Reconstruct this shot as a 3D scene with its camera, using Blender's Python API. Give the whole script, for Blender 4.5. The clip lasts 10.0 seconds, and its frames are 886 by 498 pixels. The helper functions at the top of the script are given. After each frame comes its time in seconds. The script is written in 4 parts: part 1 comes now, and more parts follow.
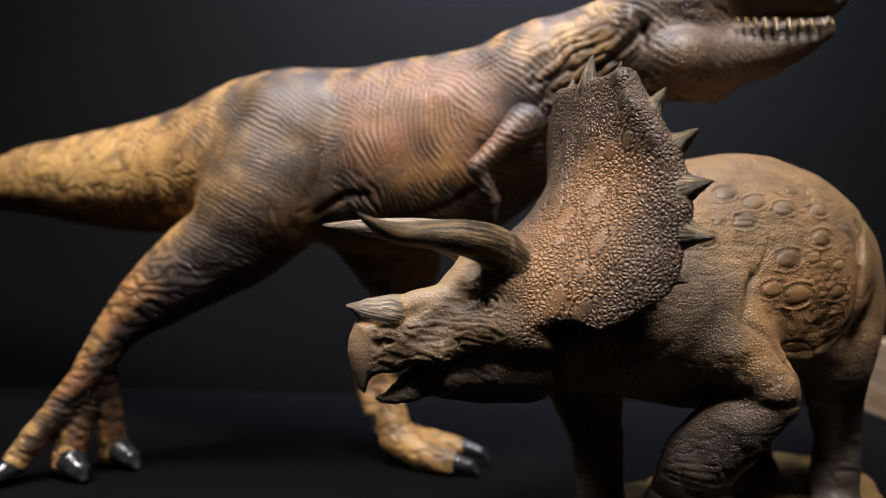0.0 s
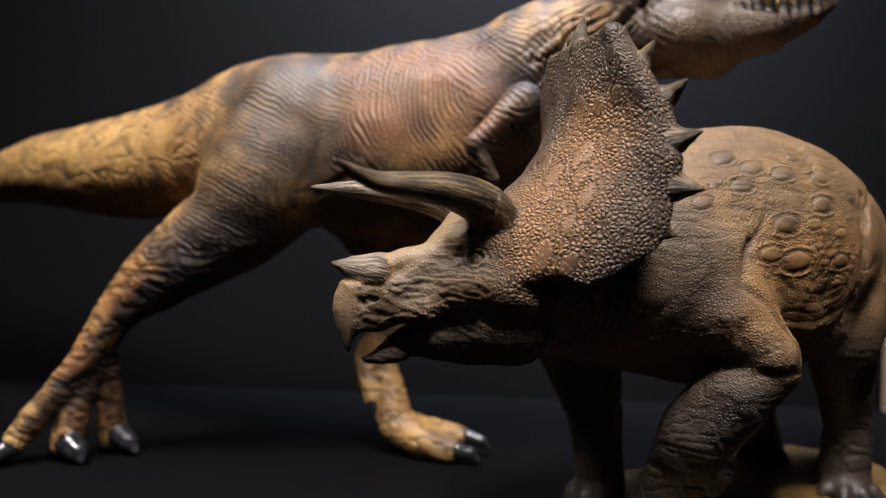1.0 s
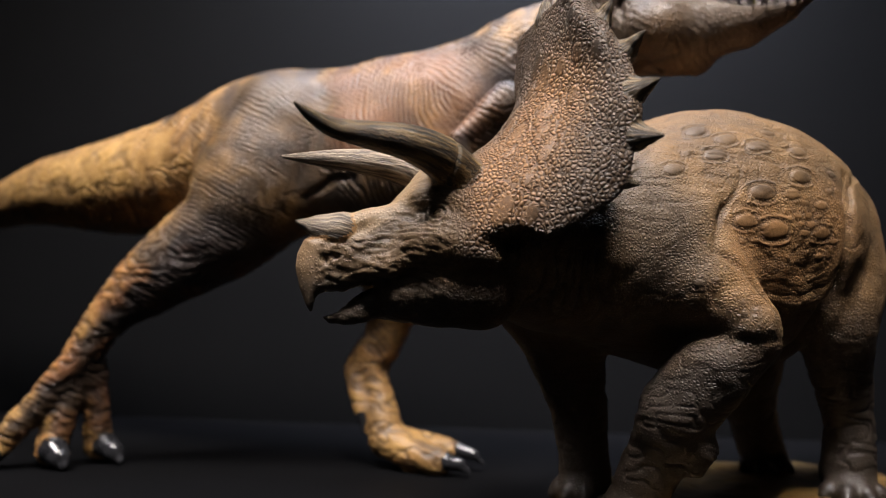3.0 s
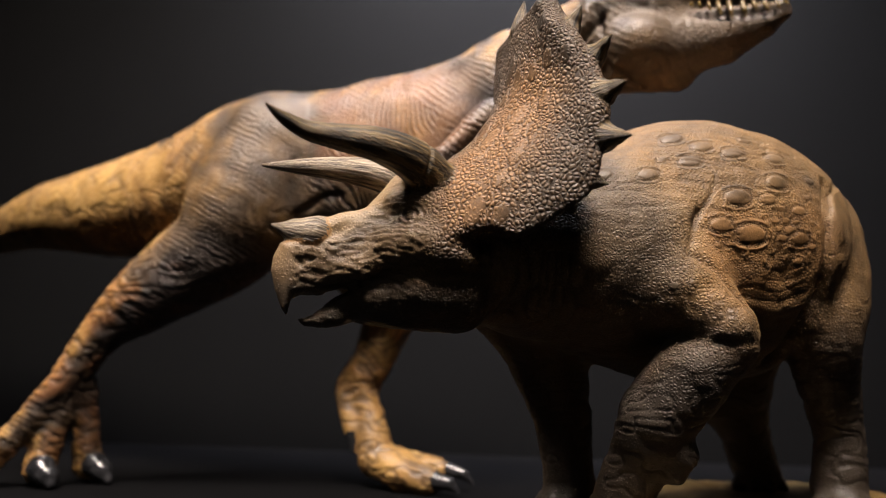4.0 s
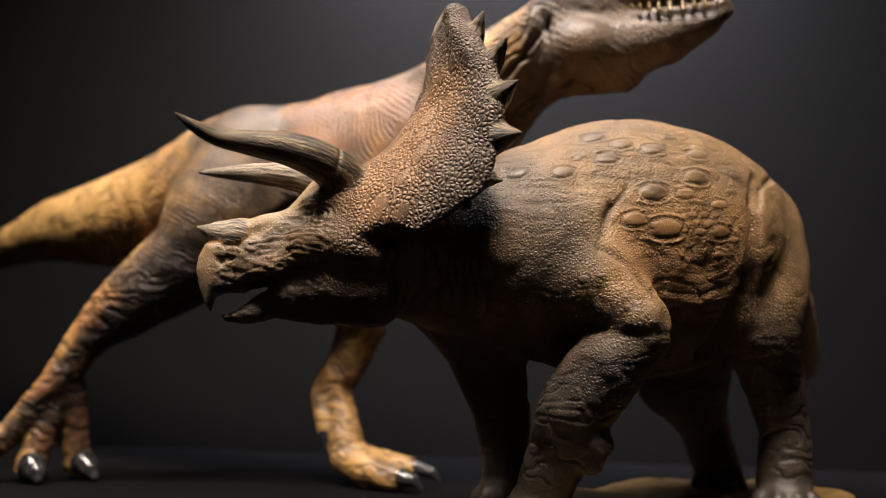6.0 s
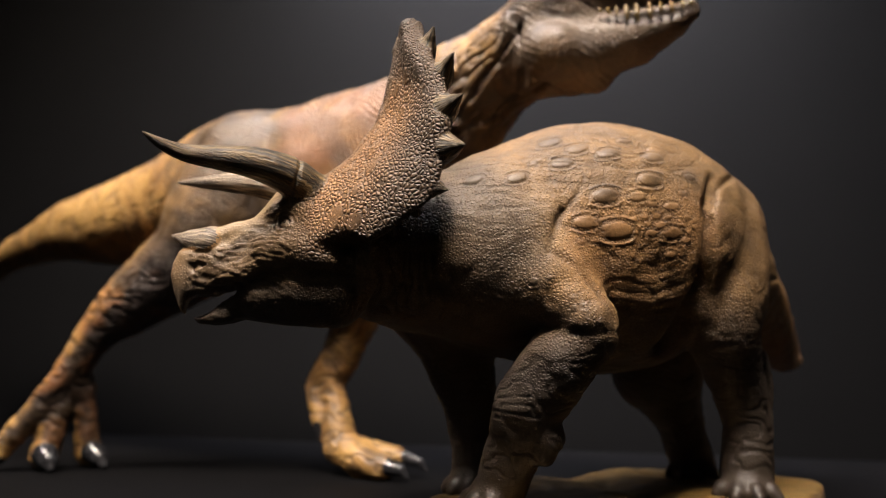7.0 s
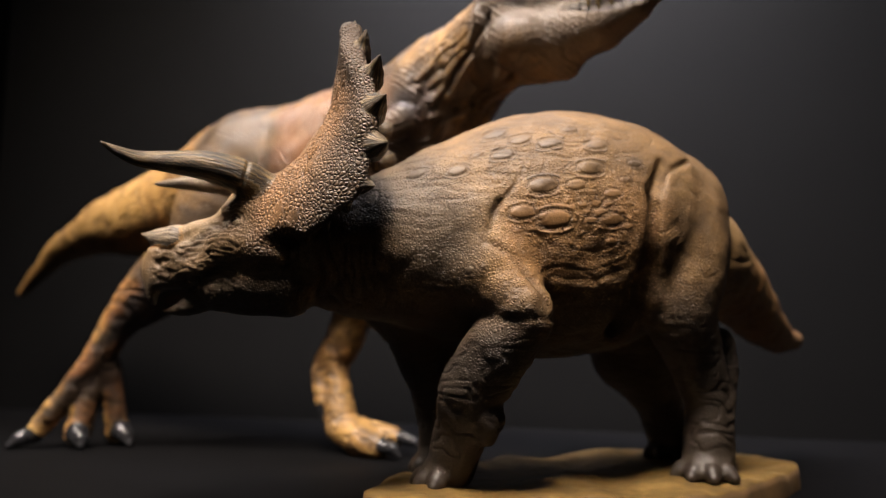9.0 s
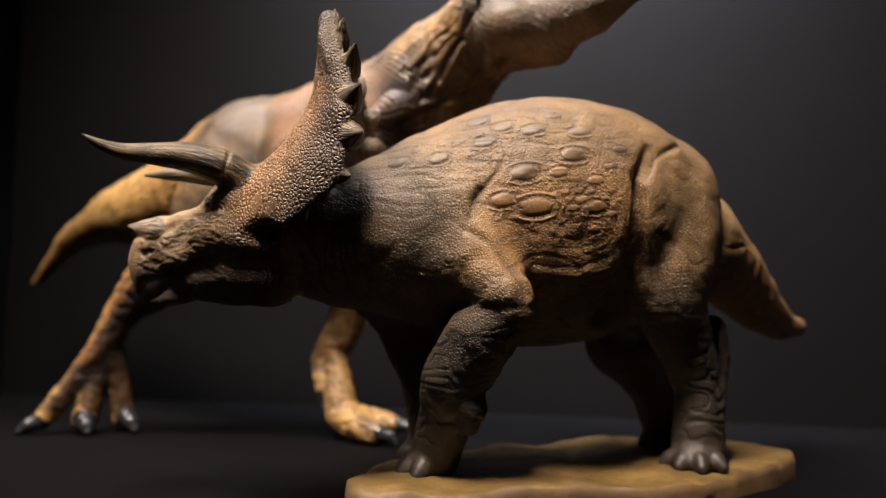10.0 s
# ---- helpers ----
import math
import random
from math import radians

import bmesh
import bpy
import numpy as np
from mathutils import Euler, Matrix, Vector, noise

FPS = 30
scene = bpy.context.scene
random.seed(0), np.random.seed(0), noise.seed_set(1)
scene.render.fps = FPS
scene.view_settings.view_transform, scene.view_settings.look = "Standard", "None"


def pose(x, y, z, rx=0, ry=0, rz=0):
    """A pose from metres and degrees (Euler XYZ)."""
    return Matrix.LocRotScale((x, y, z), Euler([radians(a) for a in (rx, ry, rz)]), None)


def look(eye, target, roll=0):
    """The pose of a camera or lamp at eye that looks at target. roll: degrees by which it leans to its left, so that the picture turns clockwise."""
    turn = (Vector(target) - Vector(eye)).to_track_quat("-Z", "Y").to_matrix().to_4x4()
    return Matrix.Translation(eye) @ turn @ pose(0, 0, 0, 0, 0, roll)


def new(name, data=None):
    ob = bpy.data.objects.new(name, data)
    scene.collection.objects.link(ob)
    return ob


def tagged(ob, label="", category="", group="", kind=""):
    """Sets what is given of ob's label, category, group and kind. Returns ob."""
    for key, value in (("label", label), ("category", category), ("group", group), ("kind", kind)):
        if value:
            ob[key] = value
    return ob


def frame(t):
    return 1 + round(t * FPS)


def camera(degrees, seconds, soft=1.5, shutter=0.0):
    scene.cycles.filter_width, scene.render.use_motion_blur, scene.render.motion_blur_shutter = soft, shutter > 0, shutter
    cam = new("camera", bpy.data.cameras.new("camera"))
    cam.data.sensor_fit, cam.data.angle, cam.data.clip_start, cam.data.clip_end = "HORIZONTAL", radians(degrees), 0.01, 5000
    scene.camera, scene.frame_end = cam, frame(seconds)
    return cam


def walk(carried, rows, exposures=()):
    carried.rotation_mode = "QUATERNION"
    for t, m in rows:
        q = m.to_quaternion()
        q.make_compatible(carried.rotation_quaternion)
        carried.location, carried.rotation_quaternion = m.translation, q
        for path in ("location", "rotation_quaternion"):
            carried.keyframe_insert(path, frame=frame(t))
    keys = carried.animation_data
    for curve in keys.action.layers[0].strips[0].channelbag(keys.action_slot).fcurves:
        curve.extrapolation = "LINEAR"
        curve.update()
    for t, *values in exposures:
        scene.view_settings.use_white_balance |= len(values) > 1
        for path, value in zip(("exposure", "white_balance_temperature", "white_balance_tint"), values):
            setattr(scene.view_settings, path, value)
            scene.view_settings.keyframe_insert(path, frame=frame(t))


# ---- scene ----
cam = camera(61.0, 10.0, soft=1.0)
PATH = [
    (0, (0.026, 0.033, 0.158), (-0.042, 2.031, 0.085), 1.4),
    (0.5, (0.034, 0.034, 0.147), (-0.066, 2.031, 0.097), 1.4),
    (1, (0.04, 0.037, 0.133), (-0.09, 2.033, 0.125), 1.5),
    (1.5, (0.044, 0.039, 0.119), (-0.099, 2.033, 0.158), 1.7),
    (2, (0.051, 0.041, 0.109), (-0.119, 2.032, 0.187), 1.6),
    (2.5, (0.058, 0.042, 0.099), (-0.134, 2.028, 0.233), 1.5),
    (4, (0.079, 0.044, 0.075), (-0.163, 2.006, 0.382), 1.3),
    (4.5, (0.088, 0.044, 0.072), (-0.173, 1.999, 0.404), 1.2),
    (5, (0.101, 0.043, 0.068), (-0.193, 1.99, 0.418), 1.2),
    (5.5, (0.117, 0.043, 0.067), (-0.218, 1.983, 0.416), 1.1),
    (7, (0.169, 0.031, 0.073), (-0.3, 1.951, 0.375), 0.7),
    (7.5, (0.186, 0.028, 0.075), (-0.334, 1.937, 0.365), 0.6),
    (8, (0.201, 0.026, 0.076), (-0.364, 1.925, 0.351), 0.3),
    (8.5, (0.216, 0.028, 0.076), (-0.4, 1.913, 0.337), 0.2),
    (9, (0.231, 0.033, 0.076), (-0.443, 1.899, 0.324), 0.2),
    (9.5, (0.241, 0.037, 0.078), (-0.472, 1.892, 0.302), 0.1),
    (10, (0.249, 0.041, 0.078), (-0.491, 1.888, 0.286), 0.0),
]
walk(cam, [(t, look(eye, target, roll)) for t, eye, target, roll in PATH], [(0.0, -0.48, 5500, 8), (2.7, -0.42, 5500, 8), (3.8, -0.22, 6200, 10), (10.0, -0.06, 6300, 10)])
cam.data.dof.use_dof, cam.data.dof.focus_distance, cam.data.dof.aperture_fstop = True, 0.292, 6.2

# ---- light ----
world = bpy.data.worlds.new("dark_room")
scene.world = world
world.use_nodes = True
world.node_tree.nodes["Background"].inputs[0].default_value = (0.6, 0.7, 1.0, 1)
world.node_tree.nodes["Background"].inputs[1].default_value = 0.006


def area_lamp(name, eye, target, size, watts, colour, spread=180.0):
    data = bpy.data.lights.new(name, "AREA")
    data.shape, data.size, data.energy, data.color = "DISK", size, watts, colour
    data.spread = radians(spread)
    ob = new(name, data)
    ob.matrix_world = look(eye, target)
    return ob


area_lamp("ceiling_spot", (0.16, -0.04, 1.06), (0.12, 0.39, 0.10), 0.28, 4.5, (1.0, 0.83, 0.69), 70.0)
area_lamp("ceiling_spot", (-0.36, 0.10, 1.02), (-0.18, 0.49, 0.14), 0.28, 4.2, (1.0, 0.84, 0.70), 70.0)
area_lamp("wall_washer", (0.09, 0.585, 0.67), (0.09, 0.72, 0.50), 0.44, 11.5, (1.0, 0.94, 0.97), 120.0)
# added fill lamp with no known source, lifts the shaded sides from the front
area_lamp("front_fill", (-0.25, -0.95, 1.15), (0.05, 0.40, 0.12), 0.8, 0.34, (1.0, 0.86, 0.72))


# ---- materials ----
def material(name):
    m = bpy.data.materials.new(name)
    m.use_nodes = True
    return m, m.node_tree.nodes, m.node_tree.links, m.node_tree.nodes["Principled BSDF"]


def node(nodes, kind, **values):
    n = nodes.new(kind)
    for key, value in values.items():
        n.inputs[key].default_value = value
    return n


def ramp(nodes, links, source, stops):
    n = nodes.new("ShaderNodeValToRGB")
    while len(n.color_ramp.elements) < len(stops):
        n.color_ramp.elements.new(0.5)
    for e, (at, c) in zip(n.color_ramp.elements, stops):
        e.position, e.color = at, (*c, 1)
    links.new(source, n.inputs[0])
    return n.outputs[0]


def mix(nodes, links, factor, a, b, how="MIX"):
    n = nodes.new("ShaderNodeMix")
    n.data_type, n.blend_type = "RGBA", how
    for slot, value in ((0, factor), (6, a), (7, b)):
        if isinstance(value, (int, float)):
            n.inputs[slot].default_value = value
        elif isinstance(value, tuple):
            n.inputs[slot].default_value = (*value, 1)
        else:
            links.new(value, n.inputs[slot])
    return n.outputs[2]


def calc(nodes, links, how, a, b=0.0):
    n = nodes.new("ShaderNodeMath")
    n.operation = how
    for slot, value in ((0, a), (1, b)):
        if isinstance(value, (int, float)):
            n.inputs[slot].default_value = value
        else:
            links.new(value, n.inputs[slot])
    return n.outputs[0]


def attribute(nodes, name):
    n = nodes.new("ShaderNodeAttribute")
    n.attribute_name = name
    return n.outputs["Fac"]


def scaly_skin(name, tones, cool, warm, wash_shade, cell, fine, groove, rough):
    """Painted resin skin: pebbled scales of two sizes, wrinkles, dark paint washed into the grooves, which also stands
    for their shade.
    """
    m, nodes, links, bsdf = material(name)
    place = nodes.new("ShaderNodeTexCoord").outputs["Object"]
    warp = node(nodes, "ShaderNodeTexNoise", Scale=90.0, Detail=3.0)
    links.new(place, warp.inputs["Vector"])
    bent = nodes.new("ShaderNodeVectorMath")
    bent.operation = "MULTIPLY_ADD"
    links.new(warp.outputs["Color"], bent.inputs[0])
    bent.inputs[1].default_value = (0.004, 0.004, 0.004)
    links.new(place, bent.inputs[2])
    heights = []
    for scale in (cell, fine):
        v = node(nodes, "ShaderNodeTexVoronoi", Scale=scale, Randomness=0.9)
        v.feature = "DISTANCE_TO_EDGE"
        links.new(bent.outputs[0], v.inputs["Vector"])
        centre = node(nodes, "ShaderNodeTexVoronoi", Scale=scale, Randomness=0.9)
        links.new(bent.outputs[0], centre.inputs["Vector"])
        dome = nodes.new("ShaderNodeMapRange")
        dome.interpolation_type = "SMOOTHSTEP"
        dome.inputs["From Max"].default_value = 0.32
        links.new(v.outputs["Distance"], dome.inputs["Value"])
        gap = nodes.new("ShaderNodeMapRange")
        gap.interpolation_type = "SMOOTHSTEP"
        gap.inputs["From Max"].default_value = 0.15
        links.new(v.outputs["Distance"], gap.inputs["Value"])
        crown = calc(nodes, links, "SUBTRACT", 1.0, calc(nodes, links, "POWER", centre.outputs["Distance"], 2.0))
        heights.append((calc(nodes, links, "MULTIPLY", dome.outputs[0], crown), gap.outputs[0]))
    coarse = attribute(nodes, "coarse")
    both = []
    for k in (0, 1):
        n = nodes.new("ShaderNodeMix")
        links.new(coarse, n.inputs[0])
        links.new(heights[1][k], n.inputs[2])
        links.new(heights[0][k], n.inputs[3])
        both.append(n.outputs[0])
    boss = attribute(nodes, "boss")
    relief, seams = (calc(nodes, links, "MAXIMUM", k, boss) for k in both)
    depth = calc(nodes, links, "MULTIPLY_ADD", coarse, 0.50)
    depth.node.inputs[2].default_value = 0.42
    relief = calc(nodes, links, "MULTIPLY", relief, depth)
    fold = attribute(nodes, "fold")
    broad = node(nodes, "ShaderNodeTexNoise", Scale=38.0, Detail=5.0, Roughness=0.6)
    grain = node(nodes, "ShaderNodeTexNoise", Scale=700.0, Detail=4.0, Roughness=0.6)
    for n in (broad, grain):
        links.new(place, n.inputs["Vector"])
    shift = calc(nodes, links, "MULTIPLY_ADD", broad.outputs["Fac"], 0.5)
    tone = calc(nodes, links, "ADD", attribute(nodes, "tone"), calc(nodes, links, "SUBTRACT", shift, 0.25))
    shift.node.inputs[2].default_value = 0.0
    colour = ramp(nodes, links, tone, tones)
    hue = attribute(nodes, "hue")
    colour = mix(nodes, links, calc(nodes, links, "MAXIMUM", calc(nodes, links, "MULTIPLY", hue, -1.0), 0.0), colour, cool)
    colour = mix(nodes, links, calc(nodes, links, "MAXIMUM", hue, 0.0), colour, warm)
    speck = ramp(nodes, links, grain.outputs["Fac"], [(0.3, (0.72, 0.7, 0.68)), (0.7, (1.15, 1.12, 1.1))])
    colour = mix(nodes, links, 1.0, colour, speck, "MULTIPLY")
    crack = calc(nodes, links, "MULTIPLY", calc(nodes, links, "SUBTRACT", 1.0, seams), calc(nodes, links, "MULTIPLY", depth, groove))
    colour = mix(nodes, links, crack, colour, wash_shade)
    colour = mix(nodes, links, calc(nodes, links, "MULTIPLY", fold, 0.75), colour, wash_shade)
    links.new(colour, bsdf.inputs["Base Color"])
    gloss = ramp(nodes, links, grain.outputs["Fac"], [(0.2, (rough - 0.08,) * 3), (0.8, (rough + 0.12,) * 3)])
    links.new(calc(nodes, links, "SUBTRACT", gloss, calc(nodes, links, "MULTIPLY", boss, 0.07)), bsdf.inputs["Roughness"])
    bump = node(nodes, "ShaderNodeBump", Strength=0.85, Distance=0.0010)
    links.new(relief, bump.inputs["Height"])
    bump2 = node(nodes, "ShaderNodeBump", Strength=0.35, Distance=0.0004)
    links.new(grain.outputs["Fac"], bump2.inputs["Height"])
    links.new(bump.outputs[0], bump2.inputs["Normal"])
    links.new(bump2.outputs[0], bsdf.inputs["Normal"])
    return m


def grained(name, stops, scale, rough, stretch=(1, 1, 1), depth=0.0003, detail=6.0, shine=0.5):
    m, nodes, links, bsdf = material(name)
    place = nodes.new("ShaderNodeTexCoord").outputs["Object"]
    mapped = node(nodes, "ShaderNodeMapping", Scale=stretch)
    links.new(place, mapped.inputs["Vector"])
    n = node(nodes, "ShaderNodeTexNoise", Scale=scale, Detail=detail, Roughness=0.65)
    links.new(mapped.outputs[0], n.inputs["Vector"])
    links.new(ramp(nodes, links, n.outputs["Fac"], stops), bsdf.inputs["Base Color"])
    bsdf.inputs["Roughness"].default_value = rough
    bsdf.inputs["Specular IOR Level"].default_value = shine
    bump = node(nodes, "ShaderNodeBump", Strength=0.6, Distance=depth)
    links.new(n.outputs["Fac"], bump.inputs["Height"])
    links.new(bump.outputs[0], bsdf.inputs["Normal"])
    return m


def streaked_horn(name):
    """Horn with fine lengthwise streaks, from dark brown to a pale bone paint."""
    m, nodes, links, bsdf = material(name)
    place = nodes.new("ShaderNodeTexCoord").outputs["Object"]
    lengthwise = nodes.new("ShaderNodeAttribute")
    lengthwise.attribute_name = "lengthwise"
    fine = node(nodes, "ShaderNodeTexNoise", Scale=850.0, Detail=4.0, Roughness=0.6)
    wide = node(nodes, "ShaderNodeTexNoise", Scale=70.0, Detail=3.0)
    links.new(lengthwise.outputs["Vector"], fine.inputs["Vector"])
    links.new(place, wide.inputs["Vector"])
    dark = ramp(nodes, links, fine.outputs["Fac"], [(0.40, (0.010, 0.007, 0.003)), (0.50, (0.062, 0.041, 0.015)), (0.62, (0.18, 0.120, 0.045))])
    bone = ramp(nodes, links, fine.outputs["Fac"], [(0.38, (0.08, 0.058, 0.038)), (0.50, (0.27, 0.215, 0.155)), (0.66, (0.46, 0.39, 0.30))])
    share = calc(nodes, links, "ADD", attribute(nodes, "hue"), calc(nodes, links, "MULTIPLY", calc(nodes, links, "SUBTRACT", wide.outputs["Fac"], 0.5), 0.5))
    share.node.use_clamp = True
    links.new(mix(nodes, links, share, dark, bone), bsdf.inputs["Base Color"])
    bsdf.inputs["Roughness"].default_value = 0.5
    bump = node(nodes, "ShaderNodeBump", Strength=1.0, Distance=0.0010)
    links.new(fine.outputs["Fac"], bump.inputs["Height"])
    links.new(bump.outputs[0], bsdf.inputs["Normal"])
    return m


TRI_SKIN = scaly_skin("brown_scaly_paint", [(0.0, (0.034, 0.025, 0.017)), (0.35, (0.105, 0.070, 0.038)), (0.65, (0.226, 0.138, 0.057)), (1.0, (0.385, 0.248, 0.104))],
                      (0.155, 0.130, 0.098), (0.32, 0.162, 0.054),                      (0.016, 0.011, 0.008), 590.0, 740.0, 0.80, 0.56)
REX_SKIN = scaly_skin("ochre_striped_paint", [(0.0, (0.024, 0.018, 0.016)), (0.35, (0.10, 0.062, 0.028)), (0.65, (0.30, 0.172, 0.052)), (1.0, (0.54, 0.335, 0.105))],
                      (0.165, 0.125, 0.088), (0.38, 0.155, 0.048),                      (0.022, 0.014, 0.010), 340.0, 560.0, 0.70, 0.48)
HORN = streaked_horn("olive_horn_paint")
NAIL = grained("grey_brown_nail_paint", [(0.3, (0.016, 0.011, 0.008)), (0.7, (0.050, 0.037, 0.028))], 240.0, 0.45)
CLAW = grained("black_gloss_claw", [(0.3, (0.006, 0.006, 0.007)), (0.7, (0.03, 0.03, 0.033))], 120.0, 0.18)
TOOTH = grained("ivory_tooth_paint", [(0.3, (0.06, 0.038, 0.009)), (0.7, (0.15, 0.100, 0.030))], 300.0, 0.30)
EYE = grained("dark_gloss_eye", [(0.3, (0.018, 0.012, 0.007)), (0.7, (0.06, 0.040, 0.020))], 300.0, 0.12)
SAND = grained("ochre_sand_paint", [(0.30, (0.075, 0.045, 0.012)), (0.52, (0.15, 0.091, 0.024)), (0.72, (0.25, 0.163, 0.048))], 60.0, 0.55, depth=0.0008)
BLACK_CLOTH = grained("black_backdrop_paper", [(0.35, (0.0017, 0.0017, 0.0019)), (0.65, (0.0022, 0.0022, 0.0024))], 14.0, 0.85, depth=0.0001, shine=0.1)
BLACK_TABLE = grained("black_matt_tabletop", [(0.35, (0.0012, 0.0012, 0.0015)), (0.65, (0.0019, 0.0019, 0.0023))], 25.0, 0.75, depth=0.0001, shine=0.06)
BLOCK = grained("tan_wood_block", [(0.35, (0.12, 0.07, 0.03)), (0.6, (0.22, 0.16, 0.10))], 22.0, 0.5, (1, 1, 6))


# ---- sculpting tools ----
def hash_noise(p, seed=0):
    """Smooth value noise of points p (n x 3), from -1 to 1."""
    cell = np.floor(p).astype(np.int64)
    t = p - cell
    t = t * t * (3 - 2 * t)
    total = np.zeros(len(p))
    for i in (0, 1):
        for j in (0, 1):
            for k in (0, 1):
                n = (cell[:, 0] + i) * 374761393 + (cell[:, 1] + j) * 668265263 + (cell[:, 2] + k) * 2147483647 + seed * 974711
                n = (n ^ (n >> 13)) * 1274126177 & 0xFFFFFFFF
                n = (n ^ (n >> 16)) & 0xFFFF
                w = (t[:, 0] if i else 1 - t[:, 0]) * (t[:, 1] if j else 1 - t[:, 1]) * (t[:, 2] if k else 1 - t[:, 2])
                total += w * (n / 32767.5 - 1)
    return total


class Clay:
    """A signed distance field on a grid, into which rounded limbs are pressed."""

    def __init__(self, low, high, step):
        self.low, self.step = np.array(low), step
        self.size = np.ceil((np.array(high) - self.low) / step).astype(int)
        self.field = np.full(self.size, 1.0, np.float32)

    def window(self, low, high):
        a = np.clip(np.floor((np.array(low) - self.low) / self.step).astype(int), 0, self.size - 1)
        b = np.clip(np.ceil((np.array(high) - self.low) / self.step).astype(int) + 1, 1, self.size)
        cut = tuple(slice(i, j) for i, j in zip(a, b))
        axes = [(self.low[i] + self.step * np.arange(a[i], b[i])).astype(np.float32) for i in range(3)]
        return cut, np.meshgrid(*axes, indexing="ij", sparse=True)

    def press(self, cut, d, soft, carve=False):
        f = self.field[cut]
        if carve:
            h = np.clip(0.5 - 0.5 * (f + d) / soft, 0, 1)
            self.field[cut] = f + (-d - f) * h + soft * h * (1 - h)
        else:
            h = np.clip(0.5 + 0.5 * (f - d) / soft, 0, 1)
            self.field[cut] = f + (d - f) * h - soft * h * (1 - h)

    def limb(self, points, soft=0.004, carve=False, squash=1.0):
        """A chain of (x, y, z, radius); squash above 1 makes it narrower from near to far."""
        p = np.array(points)
        reach = p[:, 3].max() + soft + 4 * self.step
        whole, _ = self.window(p[:, :3].min(0) - reach, p[:, :3].max(0) + reach)
        corner = [s.start for s in whole]
        total = np.full(tuple(s.stop - s.start for s in whole), 1.0, np.float32)
        for (ax, ay, az, ar), (bx, by, bz, br) in zip(points, points[1:]):
            a, b, reach = np.array((ax, ay, az)), np.array((bx, by, bz)), max(ar, br) + soft + 4 * self.step
            cut, (x, y, z) = self.window(np.minimum(a, b) - reach, np.maximum(a, b) + reach)
            v = b - a
            t = np.clip(((x - ax) * v[0] + (y - ay) * v[1] + (z - az) * v[2]) / max(v @ v, 1e-12), 0, 1)
            d = np.sqrt((x - ax - t * v[0]) ** 2 + (squash * (y - ay - t * v[1])) ** 2 + (z - az - t * v[2]) ** 2) - (ar + t * (br - ar))
            inner = tuple(slice(s.start - k, s.stop - k) for s, k in zip(cut, corner))
            old, k = total[inner], 0.0005
            h = np.clip(0.5 + 0.5 * (old - d) / k, 0, 1)
            total[inner] = old + (d - old) * h - k * h * (1 - h)
        self.press(whole, total, soft, carve)

    def blob(self, centre, radii, turn=0.0, tilt=0.0, soft=0.004, carve=False):
        """An ellipsoid, tilted about its own y and then turned about z (degrees)."""
        c, reach = np.array(centre), max(radii) + soft + 4 * self.step
        cut, (x, y, z) = self.window(c - reach, c + reach)
        m = np.array(Euler((0, radians(tilt), radians(turn))).to_matrix())
        u = [((x - c[0]) * m[0, i] + (y - c[1]) * m[1, i] + (z - c[2]) * m[2, i]) / radii[i] for i in range(3)]
        k0 = np.sqrt(u[0] ** 2 + u[1] ** 2 + u[2] ** 2)
        k1 = np.sqrt((u[0] / radii[0]) ** 2 + (u[1] / radii[1]) ** 2 + (u[2] / radii[2]) ** 2)
        self.press(cut, k0 * (k0 - 1) / np.maximum(k1, 1e-9), soft, carve)

    def surface(self):
        """Vertices and quads of the zero level (surface nets)."""
        f, (nx, ny, nz) = self.field, self.size
        inside = f < 0
        count = np.zeros((nx - 1, ny - 1, nz - 1), np.int8)
        corners = [(i, j, k) for i in (0, 1) for j in (0, 1) for k in (0, 1)]
        for i, j, k in corners:
            count += inside[i:nx - 1 + i, j:ny - 1 + j, k:nz - 1 + k]
        cells = np.argwhere((count > 0) & (count < 8))
        ids = (cells[:, 0] * (ny - 1) + cells[:, 1]) * (nz - 1) + cells[:, 2]
        value = {c: f[cells[:, 0] + c[0], cells[:, 1] + c[1], cells[:, 2] + c[2]] for c in corners}
        total, hits = np.zeros((len(cells), 3)), np.zeros(len(cells))
        for c in corners:
            for axis in range(3):
                if c[axis] == 0:
                    e = tuple(1 if q == axis else c[q] for q in range(3))
                    a, b = value[c], value[e]
                    cross = (a < 0) != (b < 0)
                    t = np.where(cross, a / np.where(cross, a - b, 1), 0)
                    for q in range(3):
                        total[:, q] += cross * (c[q] + (t if q == axis else 0))
                    hits += cross
        points = self.low + self.step * (cells + total / hits[:, None])
        quads = []
        for axis in range(3):
            o = [(axis + 1) % 3, (axis + 2) % 3]
            lo, hi = [slice(1, -1)] * 3, [slice(1, -1)] * 3
            lo[axis], hi[axis] = slice(0, -1), slice(1, None)
            a, b = inside[tuple(lo)], inside[tuple(hi)]
            at = np.argwhere(a != b)
            flip = a[at[:, 0], at[:, 1], at[:, 2]]
            base = at.copy()
            base[:, o[0]] += 1
            base[:, o[1]] += 1
            ring = []
            for du, dv in ((-1, -1), (0, -1), (0, 0), (-1, 0)):
                q = base.copy()
                q[:, o[0]] += du
                q[:, o[1]] += dv
                ring.append(np.searchsorted(ids, (q[:, 0] * (ny - 1) + q[:, 1]) * (nz - 1) + q[:, 2]))
            ring = np.stack(ring, 1)
            ring[~flip] = ring[~flip][:, ::-1]
            quads.append(ring)
        return points, np.concatenate(quads)


